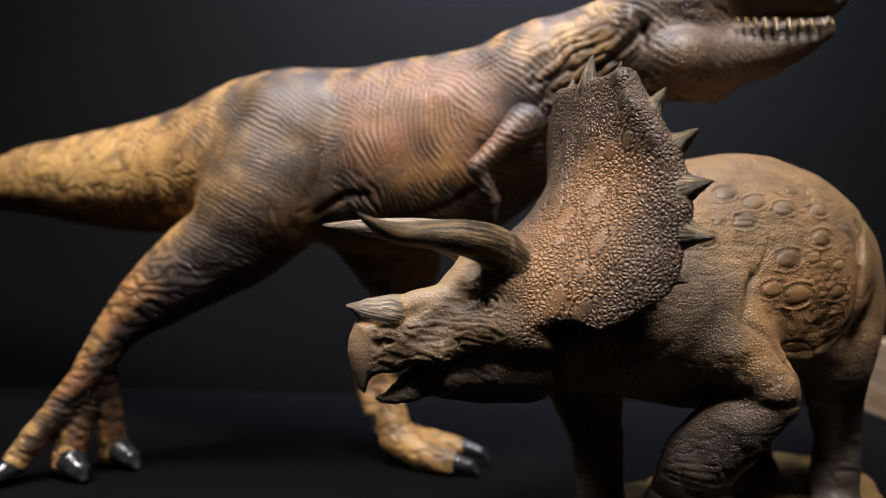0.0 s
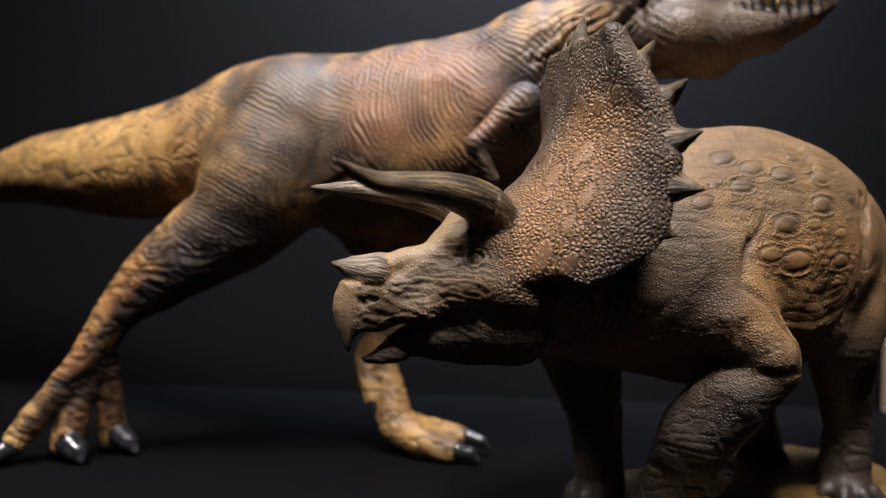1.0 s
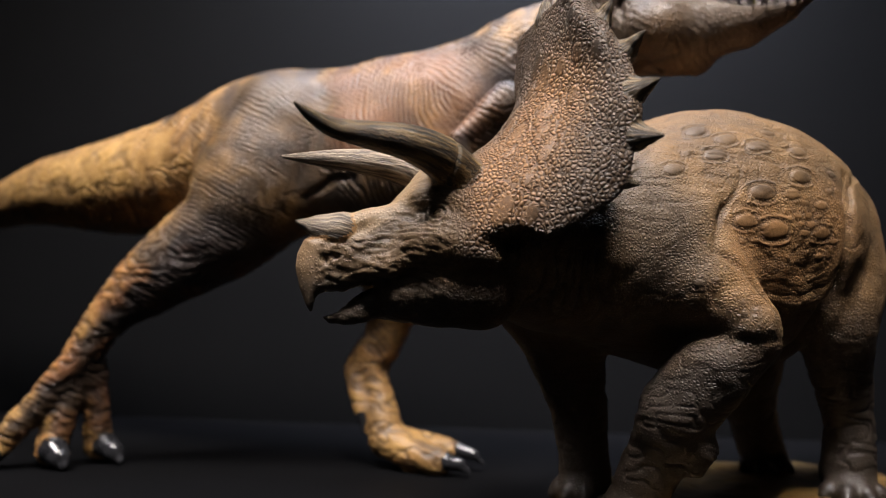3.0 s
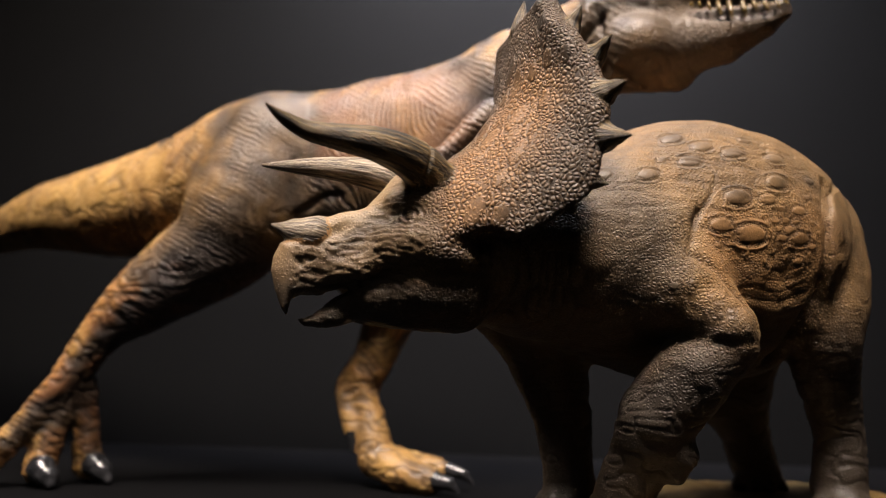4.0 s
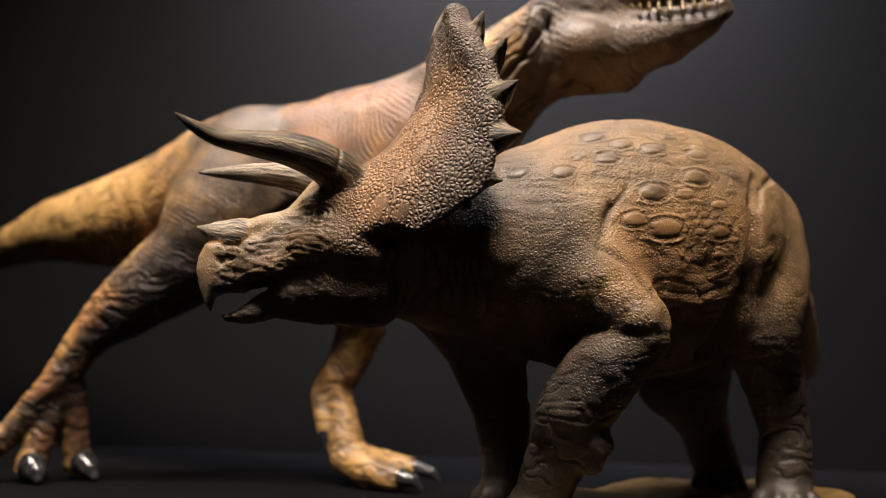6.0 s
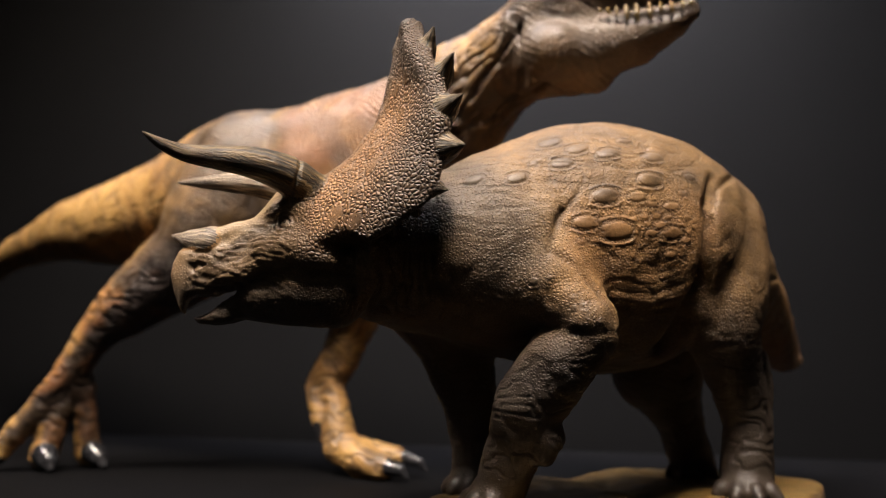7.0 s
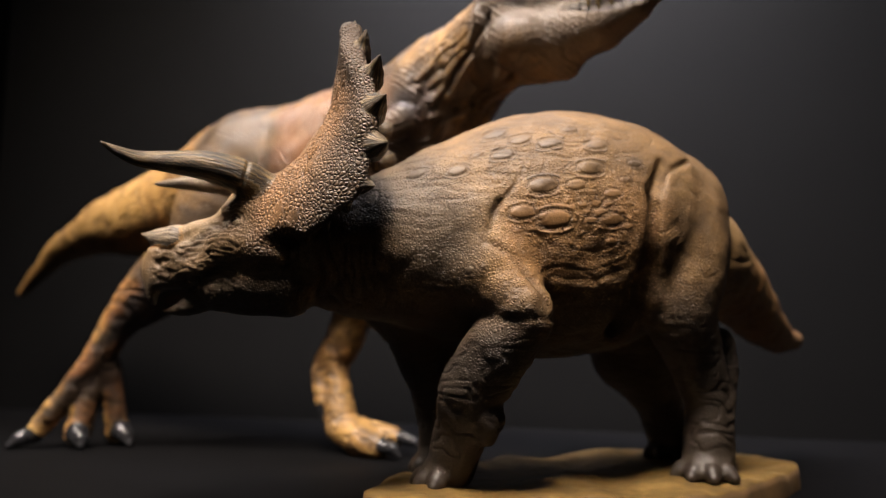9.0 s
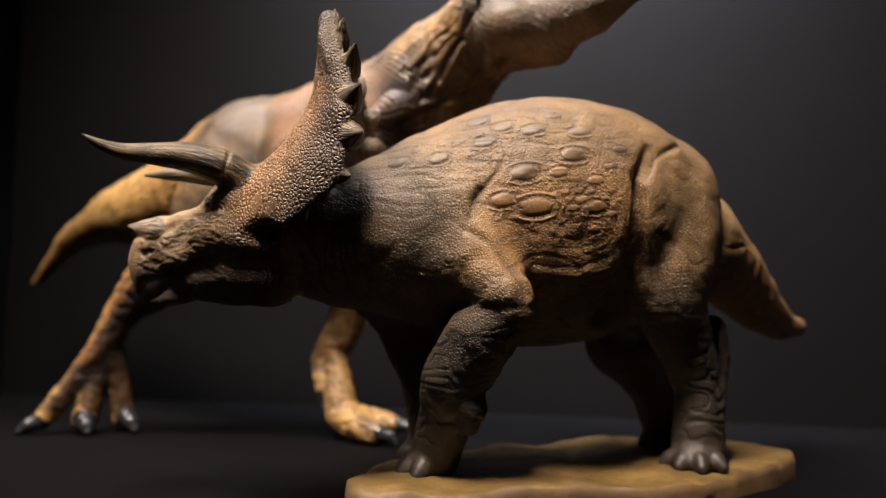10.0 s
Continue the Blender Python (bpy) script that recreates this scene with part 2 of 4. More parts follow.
def flowing(chain, n=4):
    """A chain with n rounded steps for each of its own."""
    p = np.array(chain)
    p = np.vstack((2 * p[0] - p[1], p, 2 * p[-1] - p[-2]))
    out = []
    for k in range(1, len(p) - 2):
        for t in np.arange(n) / n:
            a, b, c, d = p[k - 1], p[k], p[k + 1], p[k + 2]
            out.append(0.5 * (2 * b + (c - a) * t + (2 * a - 5 * b + 4 * c - d) * t ** 2 + (3 * b - a - 3 * c + d) * t ** 3))
    out.append(p[-2])
    return [(*q[:3], max(q[3], 0.0004)) for q in out]


def vertex_normals(points, quads):
    n = np.cross(points[quads[:, 2]] - points[quads[:, 0]], points[quads[:, 3]] - points[quads[:, 1]])
    total = np.zeros_like(points)
    for k in range(4):
        for axis in range(3):
            total[:, axis] += np.bincount(quads[:, k], n[:, axis], len(points))
    return total / np.maximum(np.linalg.norm(total, axis=1), 1e-12)[:, None]


def near(points, chain):
    """Signed distance of points from a chain of (x, y, z, radius)."""
    best = np.full(len(points), 1.0)
    for a, b in zip(chain, chain[1:]):
        pa, v = points - np.array(a[:3]), np.array(b[:3]) - np.array(a[:3])
        t = np.clip(pa @ v / max(v @ v, 1e-12), 0, 1)
        best = np.minimum(best, np.linalg.norm(pa - t[:, None] * v, axis=1) - (a[3] + t * (b[3] - a[3])))
    return best


def lengthwise(points, chain):
    """A place that runs slowly along a horn and fast around it."""
    p = np.array(chain)
    e = p[-1, :3] - p[0, :3]
    e = e / np.linalg.norm(e)
    k = np.argmin(np.stack([np.linalg.norm(points - q[:3], axis=1) for q in p]), 0)
    out = points - p[k, :3]
    out = out - (out @ e)[:, None] * e
    out = 0.006 * out / np.maximum(np.linalg.norm(out, axis=1), 1e-6)[:, None]
    return out + ((points - p[0, :3]) @ e)[:, None] * e * 0.10


def fade(x, a, b):
    t = np.clip((x - a) / (b - a), 0, 1)
    return t * t * (3 - 2 * t)


def bumps(points, normals, centres, along=None):
    """Lens-shaped bosses of (x, y, z, radius, height), each in a shallow ring. Gives lift and ring."""
    lift, ring, moat = np.zeros(len(points)), np.zeros(len(points)), np.zeros(len(points))
    for x, y, z, r, h in centres:
        p = points - np.array((x, y, z))
        at = np.flatnonzero(np.abs(p).max(1) < 1.8 * r)
        q = p[at]
        if along is not None:
            along_part = q @ np.array(along)
            q = q - 0.50 * along_part[:, None] * np.array(along)
        d = np.linalg.norm(q, axis=1) / r
        lift[at] = np.maximum(lift[at], np.maximum(h * np.clip(1 - d ** 2.6, 0, 1), 0.55 * h * np.exp(-((d - 1.40) / 0.13) ** 2)))
        moat[at] = np.maximum(moat[at], 0.5 * h * np.exp(-((d - 1.08) / 0.12) ** 2))
        ring[at] = np.maximum(ring[at], np.exp(-((d - 1.06) / 0.13) ** 2))
    lift -= moat
    return lift, ring


def cast(name, points, quads, materials, slots, values):
    """One mesh from arrays, with a material slot per face and values per vertex."""
    me = bpy.data.meshes.new(name)
    me.vertices.add(len(points))
    me.vertices.foreach_set("co", points.astype(np.float32).ravel())
    me.loops.add(quads.size)
    me.loops.foreach_set("vertex_index", quads.astype(np.int32).ravel())
    me.polygons.add(len(quads))
    me.polygons.foreach_set("loop_start", np.arange(0, quads.size, quads.shape[1], dtype=np.int32))
    for m in materials:
        me.materials.append(m)
    me.update(calc_edges=True)
    me.polygons.foreach_set("material_index", slots.astype(np.int32))
    me.polygons.foreach_set("use_smooth", np.ones(len(quads), bool))
    for key, value in values.items():
        if value.ndim == 2:
            me.attributes.new(key, "FLOAT_VECTOR", "POINT").data.foreach_set("vector", value.astype(np.float32).ravel())
        else:
            me.attributes.new(key, "FLOAT", "POINT").data.foreach_set("value", value.astype(np.float32))
    me.update()
    return new(name, me)


# ---- the display stand ----
def part(name, bm, mat, parent=None, label=""):
    me = bpy.data.meshes.new(name)
    bm.to_mesh(me)
    bm.free()
    me.materials.append(mat)
    ob = new(name, me)
    if parent:
        ob.parent = parent
    return tagged(ob, label) if label else ob


def box(low, high, bevel=0.0):
    bm = bmesh.new()
    bmesh.ops.create_cube(bm, size=1.0)
    a, b = Vector(low), Vector(high)
    for v in bm.verts:
        v.co = Vector((a[i] + (v.co[i] + 0.5) * (b[i] - a[i]) for i in range(3)))
    if bevel:
        bmesh.ops.bevel(bm, geom=bm.edges[:], offset=bevel, segments=3, profile=0.5, affect="EDGES")
    return bm


floor = tagged(part("floor", box((-2.5, -1.5, -0.03), (2.5, 0.80, 0.0)), BLACK_TABLE), "black matt display surface under the two figures", "floor", kind="structure")
back = part("wall_back", box((-0.575, 0.0, 0.0), (2.0, 0.02, 1.5)), BLACK_CLOTH)
back.matrix_world = pose(0, 0.706, 0, 0, 0, 2.0)
tagged(back, "black paper backdrop behind the figures", "wall", kind="structure")
side = part("wall_left", box((-0.02, -2.2, 0.0), (0.0, 0.0, 1.5)), BLACK_TABLE)
side.matrix_world = pose(-0.577, 0.704, 0, 0, 0, -4.0)
tagged(side, "black side panel of the display niche", "wall", kind="structure")
right = part("wall_right", box((1.3, -1.5, 0.0), (1.32, 0.74, 1.5)), BLACK_TABLE)
tagged(right, "black side panel closing the display niche", "wall", kind="structure")

block = part("wooden_block", box((0.0, 0.0, 0.0), (0.12, 0.045, 0.066), 0.003), BLOCK)
block.matrix_world = pose(0.378, 0.660, 0.0, 0, 0, 3)
tagged(block, "small tan wooden block standing by the backdrop", "block")


def sand_base():
    """The cast sandy plinth: an uneven outline, a rippled top and a plain brown side."""
    outline = [(0.089, 0.331), (0.080, 0.360), (0.079, 0.400), (0.121, 0.458), (0.176, 0.513), (0.236, 0.533), (0.271, 0.493), (0.232, 0.409), (0.174, 0.369), (0.115, 0.330)]
    n, rings, turns = len(outline), 34, 260
    edge = []
    for i in range(turns):
        u = i * n / turns
        k, t = int(u), u - int(u)
        p = [np.array(outline[(k + j - 1) % n]) for j in range(4)]
        edge.append(0.5 * (2 * p[1] + (p[2] - p[0]) * t + (2 * p[0] - 5 * p[1] + 4 * p[2] - p[3]) * t * t + (3 * p[1] - p[0] - 3 * p[2] + p[3]) * t ** 3))
    edge = np.array(edge)
    centre = edge.mean(0)
    wobble = hash_noise(np.column_stack((edge * 60, np.zeros(turns))), 3) * 0.0016 + hash_noise(np.column_stack((edge * 150, np.zeros(turns))), 5) * 0.0007
    out = edge - centre
    edge = edge + out / np.linalg.norm(out, axis=1)[:, None] * wobble[:, None]
    rows = []
    for r in range(rings + 1):
        w = r / rings
        xy = centre + (edge - centre) * w
        q = np.column_stack((xy, np.zeros(turns)))
        z = 0.0105 + 0.0022 * hash_noise(q * 38, 1) + 0.0011 * hash_noise(q * 95, 2) + 0.0004 * hash_noise(q * 260, 4)
        z = z - 0.0012 * fade(w, 0.95, 1.0) + 0.0025 * fade(xy[:, 1] - 0.75 * xy[:, 0], 0.345, 0.40)
        rows.append(np.column_stack((xy, z)))
    for drop, grow in ((0.0035, 1.006), (0.008, 1.010), (1.0, 1.010)):
        xy = centre + (edge - centre) * grow
        rows.append(np.column_stack((xy, np.maximum(rows[rings][:, 2] - drop, 0.0))))
    points = np.concatenate(rows)
    a = np.arange(turns)
    b = (a + 1) % turns
    quads = np.concatenate([np.column_stack((r * turns + a, (r + 1) * turns + a, (r + 1) * turns + b, r * turns + b)) for r in range(len(rows) - 1)])
    slots = np.repeat([0] * rings + [1] * 3, turns)
    return cast("display_base", points, quads, [SAND, SAND_SIDE], slots, {})


SAND_SIDE = grained("brown_base_side_paint", [(0.3, (0.09, 0.055, 0.025)), (0.7, (0.17, 0.10, 0.04))], 90.0, 0.6)
tagged(sand_base(), "ochre sand-textured resin base under the horned dinosaur", "display base")


# ---- the horned dinosaur ----
TRI_STEP = 0.0007
NOSE, BACK, FAR = np.array((-0.019, 0.311)), np.array((0.934, 0.358)), np.array((-0.358, 0.934))


def skull(chain):
    """From (behind the nose, towards the far side, height, radius) to the world."""
    return [(*(NOSE + BACK * f + FAR * l), z, r) for f, l, z, r in chain]


FRILL_Z = np.array((0.108, 0.119, 0.130, 0.140, 0.150, 0.160, 0.174, 0.187, 0.200, 0.213, 0.225))
FRILL_MID = np.array((0.040, 0.045, 0.050, 0.056, 0.066, 0.077, 0.088, 0.092, 0.095, 0.098, 0.099))
FRILL_EDGE = np.array((0.115, 0.113, 0.109, 0.1090, 0.1100, 0.1115, 0.1120, 0.1100, 0.106, 0.102, 0.099))
FRILL_WIDE = np.array((0.034, 0.039, 0.0450, 0.0480, 0.0490, 0.0490, 0.0480, 0.0450, 0.0380, 0.028, 0.018))


def frill(clay):
    corner = [skull([(f, l, 0.1, 0)])[0][:2] for f in (0.03, 0.125) for l in (-0.065, 0.058)]
    low = (min(c[0] for c in corner), min(c[1] for c in corner), 0.105)
    high = (max(c[0] for c in corner), max(c[1] for c in corner), 0.226)
    cut, (x, y, z) = clay.window(low, high)
    f = (x - NOSE[0]) * BACK[0] + (y - NOSE[1]) * BACK[1]
    v = np.abs((x - NOSE[0]) * FAR[0] + (y - NOSE[1]) * FAR[1] + 0.004)
    h = np.linspace(0.10, 0.235, 271)
    blur = np.hanning(31) / np.hanning(31).sum()
    smooth = [np.convolve(np.pad(np.interp(h, FRILL_Z, c), 15, mode="edge"), blur, "valid") for c in (FRILL_MID, FRILL_EDGE, FRILL_WIDE)]
    mid, edge, wide = (np.interp(z, h, c) for c in smooth)
    sheet = mid + (edge - mid) * np.clip(v / 0.05, 0, 1.2) ** 1.6
    thick = 0.0034 + 0.0010 * np.clip(1 - v / 0.05, 0, 1)
    slope = 1.0 + 0.35 * np.clip(v / 0.05, 0, 1) + 0.45 * np.clip((0.165 - z) / 0.02, 0, 1)
    d = np.abs(f - sheet) / slope - thick
    rim = np.maximum(np.maximum(v - wide, z - 0.2165), np.interp(f, (0.04, 0.05, 0.066, 0.0735, 0.077, 0.083, 0.092, 0.101, 0.112), (0.1250, 0.1220, 0.1205, 0.1225, 0.1205, 0.1185, 0.1250, 0.1315, 0.1405)) - z)
    k = 0.004
    m = np.clip(0.5 + 0.5 * (d - rim) / k, 0, 1)
    clay.press(cut, (rim + (d - rim) * m + k * m * (1 - m)).astype(np.float32), 0.009)


def profile(clay, outline, reach, wide, soft, middle=-0.004, k=0.003):
    """A solid with a side outline of (behind the nose, height), as wide to each side as wide(reach) says."""
    p = np.array(outline)
    corner = [skull([(f, l, 0.1, 0)])[0][:2] for f in (p[:, 0].min(), p[:, 0].max()) for l in (middle - max(wide), middle + max(wide))]
    low = (min(c[0] for c in corner) - 0.008, min(c[1] for c in corner) - 0.008, p[:, 1].min() - 0.008)
    high = (max(c[0] for c in corner) + 0.008, max(c[1] for c in corner) + 0.008, p[:, 1].max() + 0.008)
    cut, (x, y, z) = clay.window(low, high)
    f = (x - NOSE[0]) * BACK[0] + (y - NOSE[1]) * BACK[1]
    v = np.abs((x - NOSE[0]) * FAR[0] + (y - NOSE[1]) * FAR[1] - middle)
    f, v, z = np.broadcast_arrays(f, v, z)
    best, inside = np.full(f.shape, 1.0), np.zeros(f.shape, bool)
    for (af, az), (bf, bz) in zip(p, np.roll(p, -1, 0)):
        t = np.clip(((f - af) * (bf - af) + (z - az) * (bz - az)) / ((bf - af) ** 2 + (bz - az) ** 2), 0, 1)
        best = np.minimum(best, np.hypot(f - af - t * (bf - af), z - az - t * (bz - az)))
        if az != bz:
            inside ^= ((az > z) != (bz > z)) & (f < af + (z - az) / (bz - az) * (bf - af))
    flat = np.where(inside, -best, best)
    side = v - np.interp(f, reach, wide)
    m = np.clip(0.5 + 0.5 * (flat - side) / k, 0, 1)
    clay.press(cut, (side + (flat - side) * m + k * m * (1 - m)).astype(np.float32), soft)


def wrinkle(points, stretch, seed, width=0.22):
    """Meandering crease lines, 1 on a line and 0 off it; stretch: how fast they change along x, y, z."""
    p = points + 0.004 * np.column_stack([hash_noise(points * 70, seed + k) for k in (1, 2, 3)])
    return np.exp(-(hash_noise(p * np.array(stretch), seed) / width) ** 2)


def groove(points, chain, width):
    """1 along a line of (x, y, z), fading over the width."""
    return np.exp(-(np.maximum(near(points, [(*c, 0.0) for c in chain]), 0) / width) ** 2)


def horned_dinosaur():
    clay = Clay((-0.042, 0.266, 0.006), (0.300, 0.622, 0.236), TRI_STEP)
    body = [(0.060, 0.345, 0.119, 0.026), (0.080, 0.358, 0.120, 0.033), (0.103, 0.377, 0.125, 0.042), (0.124, 0.394, 0.131, 0.0500), (0.145, 0.410, 0.136, 0.0560), (0.166, 0.426, 0.137, 0.0575), (0.183, 0.441, 0.136, 0.0520), (0.201, 0.462, 0.132, 0.0370), (0.214, 0.474, 0.126, 0.0310)]
    body = [(*q[:3], q[3] + 0.0010) for q in flowing(body, 3)]
    clay.limb(body, 0.012)
    clay.blob((0.150, 0.413, 0.116), (0.075, 0.045, 0.047), 38, 0, 0.015)
    tail = [(0.210, 0.468, 0.127, 0.0320), (0.238, 0.500, 0.111, 0.0210), (0.258, 0.541, 0.089, 0.0140), (0.270, 0.574, 0.080, 0.0092), (0.279, 0.598, 0.079, 0.0062)]
    tail = flowing(tail)
    clay.limb(tail, 0.010)
    # head
    clay.limb(skull([(0.024, -0.0015, 0.1130, 0.0100), (0.034, -0.0030, 0.1160, 0.0122), (0.050, -0.004, 0.1205, 0.0158), (0.068, -0.004, 0.1230, 0.0220), (0.085, -0.004, 0.1220, 0.0270)]), 0.004)
    profile(clay, [(0.0035, 0.1195), (0.0008, 0.1142), (0.0003, 0.1086), (0.0022, 0.1013), (0.0052, 0.0951), (0.0074, 0.0924), (0.0092, 0.0980), (0.0130, 0.1001), (0.0200, 0.1012), (0.0275, 0.1050), (0.0400, 0.1070), (0.0460, 0.1200), (0.0200, 0.1235)], (0.0, 0.006, 0.020, 0.045), (0.0030, 0.0064, 0.0098, 0.0140), 0.0020, middle=0.0008, k=0.0055)
    clay.limb(flowing(skull([(0.0155, -0.0010, 0.1230, 0.0056), (0.029, -0.0025, 0.1264, 0.0058), (0.0377, -0.0035, 0.1288, 0.0058), (0.0430, -0.004, 0.1340, 0.0056), (0.0470, -0.004, 0.1388, 0.0060), (0.0530, -0.004, 0.1425, 0.0090)])), 0.0015)
    clay.limb(skull([(0.036, -0.004, 0.1235, 0.0085), (0.046, -0.004, 0.1290, 0.0110), (0.056, -0.004, 0.1380, 0.0135)]), 0.003)
    profile(clay, [(0.0112, 0.0908), (0.0145, 0.0916), (0.0203, 0.0950), (0.0262, 0.1002), (0.0340, 0.1035), (0.0600, 0.1060), (0.0760, 0.1010), (0.0760, 0.0900), (0.0700, 0.0885), (0.0483, 0.0893), (0.0330, 0.0912), (0.0250, 0.0890), (0.0190, 0.0882), (0.0140, 0.0886)], (0.011, 0.020, 0.035, 0.060, 0.080), (0.0026, 0.0062, 0.0088, 0.0120, 0.0160), 0.0015, middle=-0.0002, k=0.0045)
    # the cheek pouch under the overhanging face, and the cheek horn
    clay.limb(skull([(0.040, -0.006, 0.1010, 0.0105), (0.056, -0.007, 0.1040, 0.0150), (0.070, -0.008, 0.1045, 0.0170)]), 0.003)
    clay.limb(skull([(0.045, 0.001, 0.1030, 0.0110), (0.060, 0.003, 0.1060, 0.0140)]), 0.003)
    for side in (-1, 1):
        clay.limb(skull([(0.0108, 0.0008 + side * 0.0078, 0.1116, 0.0015), (0.0142, 0.0008 + side * 0.0088, 0.1124, 0.0013)]), 0.0008, True)
        clay.limb(skull([(0.052, -0.004 + side * 0.0130, 0.1210, 0.0085), (0.061, -0.004 + side * 0.0170, 0.1165, 0.0065), (0.0690, -0.004 + side * 0.0225, 0.1135, 0.0026)]), 0.004)
        clay.limb(skull([(0.024, -0.0010 + side * 0.0060, 0.1085, 0.0048), (0.033, -0.004 + side * 0.0095, 0.1098, 0.0058), (0.042, -0.004 + side * 0.0115, 0.1165, 0.0068)]), 0.003)
        clay.limb(skull([(0.044, -0.004 + side * 0.0105, 0.1345, 0.0035), (0.051, -0.004 + side * 0.0135, 0.1352, 0.0040), (0.058, -0.004 + side * 0.0150, 0.1330, 0.0045)]), 0.003)
    frill(clay)
    for side in (-1, 1):
        clay.limb(skull([(0.0545, -0.004 + side * 0.0060, 0.1300, 0.0090), (0.0590, -0.004 + side * 0.0095, 0.1420, 0.0098)]), 0.004)
    clay.limb(skull([(0.0760, -0.038, 0.1165, 0.0040), (0.0755, -0.027, 0.1185, 0.0030)]), 0.003, True)
    clay.limb(skull([(0.042, -0.0150, 0.1185, 0.0075), (0.057, -0.0205, 0.1165, 0.0068), (0.0665, -0.0245, 0.1150, 0.0048), (0.0700, -0.0265, 0.1130, 0.0022)]), 0.004)
    eye_at = skull([(0.0496, -0.0198, 0.1280, 0.0024), (0.0497, -0.0199, 0.1280, 0.0024)])
    clay.limb(eye_at, 0.0004)
    # legs
    clay.limb([(0.120, 0.372, 0.124, 0.027), (0.137, 0.359, 0.110, 0.0205), (0.153, 0.350, 0.092, 0.0120)], 0.006)
    clay.limb([(0.154, 0.352, 0.086, 0.0118), (0.141, 0.355, 0.074, 0.0160), (0.128, 0.359, 0.057, 0.0155), (0.121, 0.365, 0.038, 0.0125), (0.113, 0.371, 0.019, 0.0112)], 0.0025)
    clay.limb([(0.126, 0.361, 0.050, 0.0110), (0.136, 0.357, 0.043, 0.0068), (0.134, 0.358, 0.036, 0.0050)], 0.004)
    clay.limb([(0.078, 0.400, 0.105, 0.030), (0.085, 0.406, 0.082, 0.0190), (0.092, 0.409, 0.055, 0.0140), (0.095, 0.409, 0.032, 0.0115), (0.096, 0.408, 0.017, 0.0120)], 0.008)
    clay.limb([(0.210, 0.396, 0.160, 0.0012), (0.2055, 0.387, 0.145, 0.0026), (0.203, 0.389, 0.122, 0.0050), (0.199, 0.396, 0.102, 0.0085), (0.189, 0.402, 0.084, 0.0080)], 0.006, True)
    clay.limb(flowing([(0.214, 0.448, 0.157, 0.0190), (0.212, 0.437, 0.144, 0.0275), (0.211, 0.429, 0.118, 0.0275), (0.213, 0.422, 0.094, 0.0190), (0.220, 0.433, 0.069, 0.0140), (0.226, 0.439, 0.045, 0.0118), (0.225, 0.439, 0.021, 0.0130)]), 0.003)
    clay.limb([(0.232, 0.452, 0.075, 0.0090), (0.235, 0.450, 0.064, 0.0070), (0.230, 0.446, 0.048, 0.0080)], 0.006)
    clay.limb([(0.186, 0.488, 0.110, 0.040), (0.186, 0.494, 0.072, 0.0265), (0.198, 0.500, 0.042, 0.0135), (0.204, 0.502, 0.020, 0.0125)], 0.008)
    toes = []
    for x, y, reach in ((0.112, 0.371, 0.0125), (0.096, 0.408, 0.0125), (0.224, 0.437, 0.0135), (0.204, 0.502, 0.0120)):
        for a in (-52, -16, 20, 56):
            turn = radians(a) + (radians(208) if x < 0.2 else radians(262))
            c, s = math.cos(turn), math.sin(turn)
            clay.limb([(x + 0.4 * reach * c, y + 0.4 * reach * s, 0.018, 0.0060), (x + reach * c, y + reach * s, 0.0140, 0.0046)], 0.003)
            toes.append([(x + reach * c, y + reach * s, 0.0150, 0.0038), (x + 1.25 * reach * c, y + 1.25 * reach * s, 0.0125, 0.0028)])
            clay.limb(toes[-1], 0.0008)
    # horns and the spikes along the frill
    near_horn = flowing(skull([(0.0590, -0.0150, 0.1430, 0.0092), (0.0500, -0.0210, 0.1490, 0.0080), (0.0365, -0.0260, 0.1524, 0.0064), (0.0223, -0.0280, 0.1534, 0.0048), (0.0100, -0.0308, 0.1540, 0.0034), (0.0020, -0.0345, 0.1563, 0.0022), (-0.0046, -0.0376, 0.1598, 0.0005)]))
    far_horn = flowing(skull([(0.0580, 0.0060, 0.1440, 0.0090), (0.0475, 0.0110, 0.1500, 0.0074), (0.0360, 0.0155, 0.1530, 0.0060), (0.0200, 0.0200, 0.1545, 0.0043), (0.0070, 0.0240, 0.1550, 0.0026), (-0.0045, 0.0270, 0.1553, 0.0007)]))
    nose_horn = skull([(0.0165, -0.0010, 0.1228, 0.0074), (0.0090, 0.0000, 0.1236, 0.0050), (0.0005, 0.0006, 0.1258, 0.0007)])
    for h in (near_horn, far_horn):
        clay.limb(h, 0.0012)
    clay.limb(nose_horn, 0.0010)
    spikes = []
    for f, v, z, df, dv, dz, r in ((0.1120, 0.0480, 0.1385, 0.0050, 0.0090, -0.0035, 0.0050), (0.1173, 0.0548, 0.1546, 0.0035, 0.0115, -0.0015, 0.0054), (0.1163, 0.0538, 0.1744, 0.0030, 0.0110, 0.0030, 0.0054),
                                (0.1136, 0.0490, 0.1932, 0.0030, 0.0095, 0.0065, 0.0052), (0.1070, 0.0382, 0.2085, 0.0025, 0.0065, 0.0095, 0.0052), (0.1000, 0.0188, 0.2208, 0.0010, 0.0015, 0.0115, 0.0044)):
        for side in (-1, 1):
            chain = [(f - df * u - (0.0030 if z < 0.18 else 0.0006) * min(u, 1), -0.004 + side * (v - dv * u), z - dz * u, (1.18 if z < 0.18 else 0.98) * r * w) for u, w in ((1.15, 1.0), (0.80, 0.82), (0.40, 0.45), (0.0, 0.10))]
            spikes.append(skull(chain))
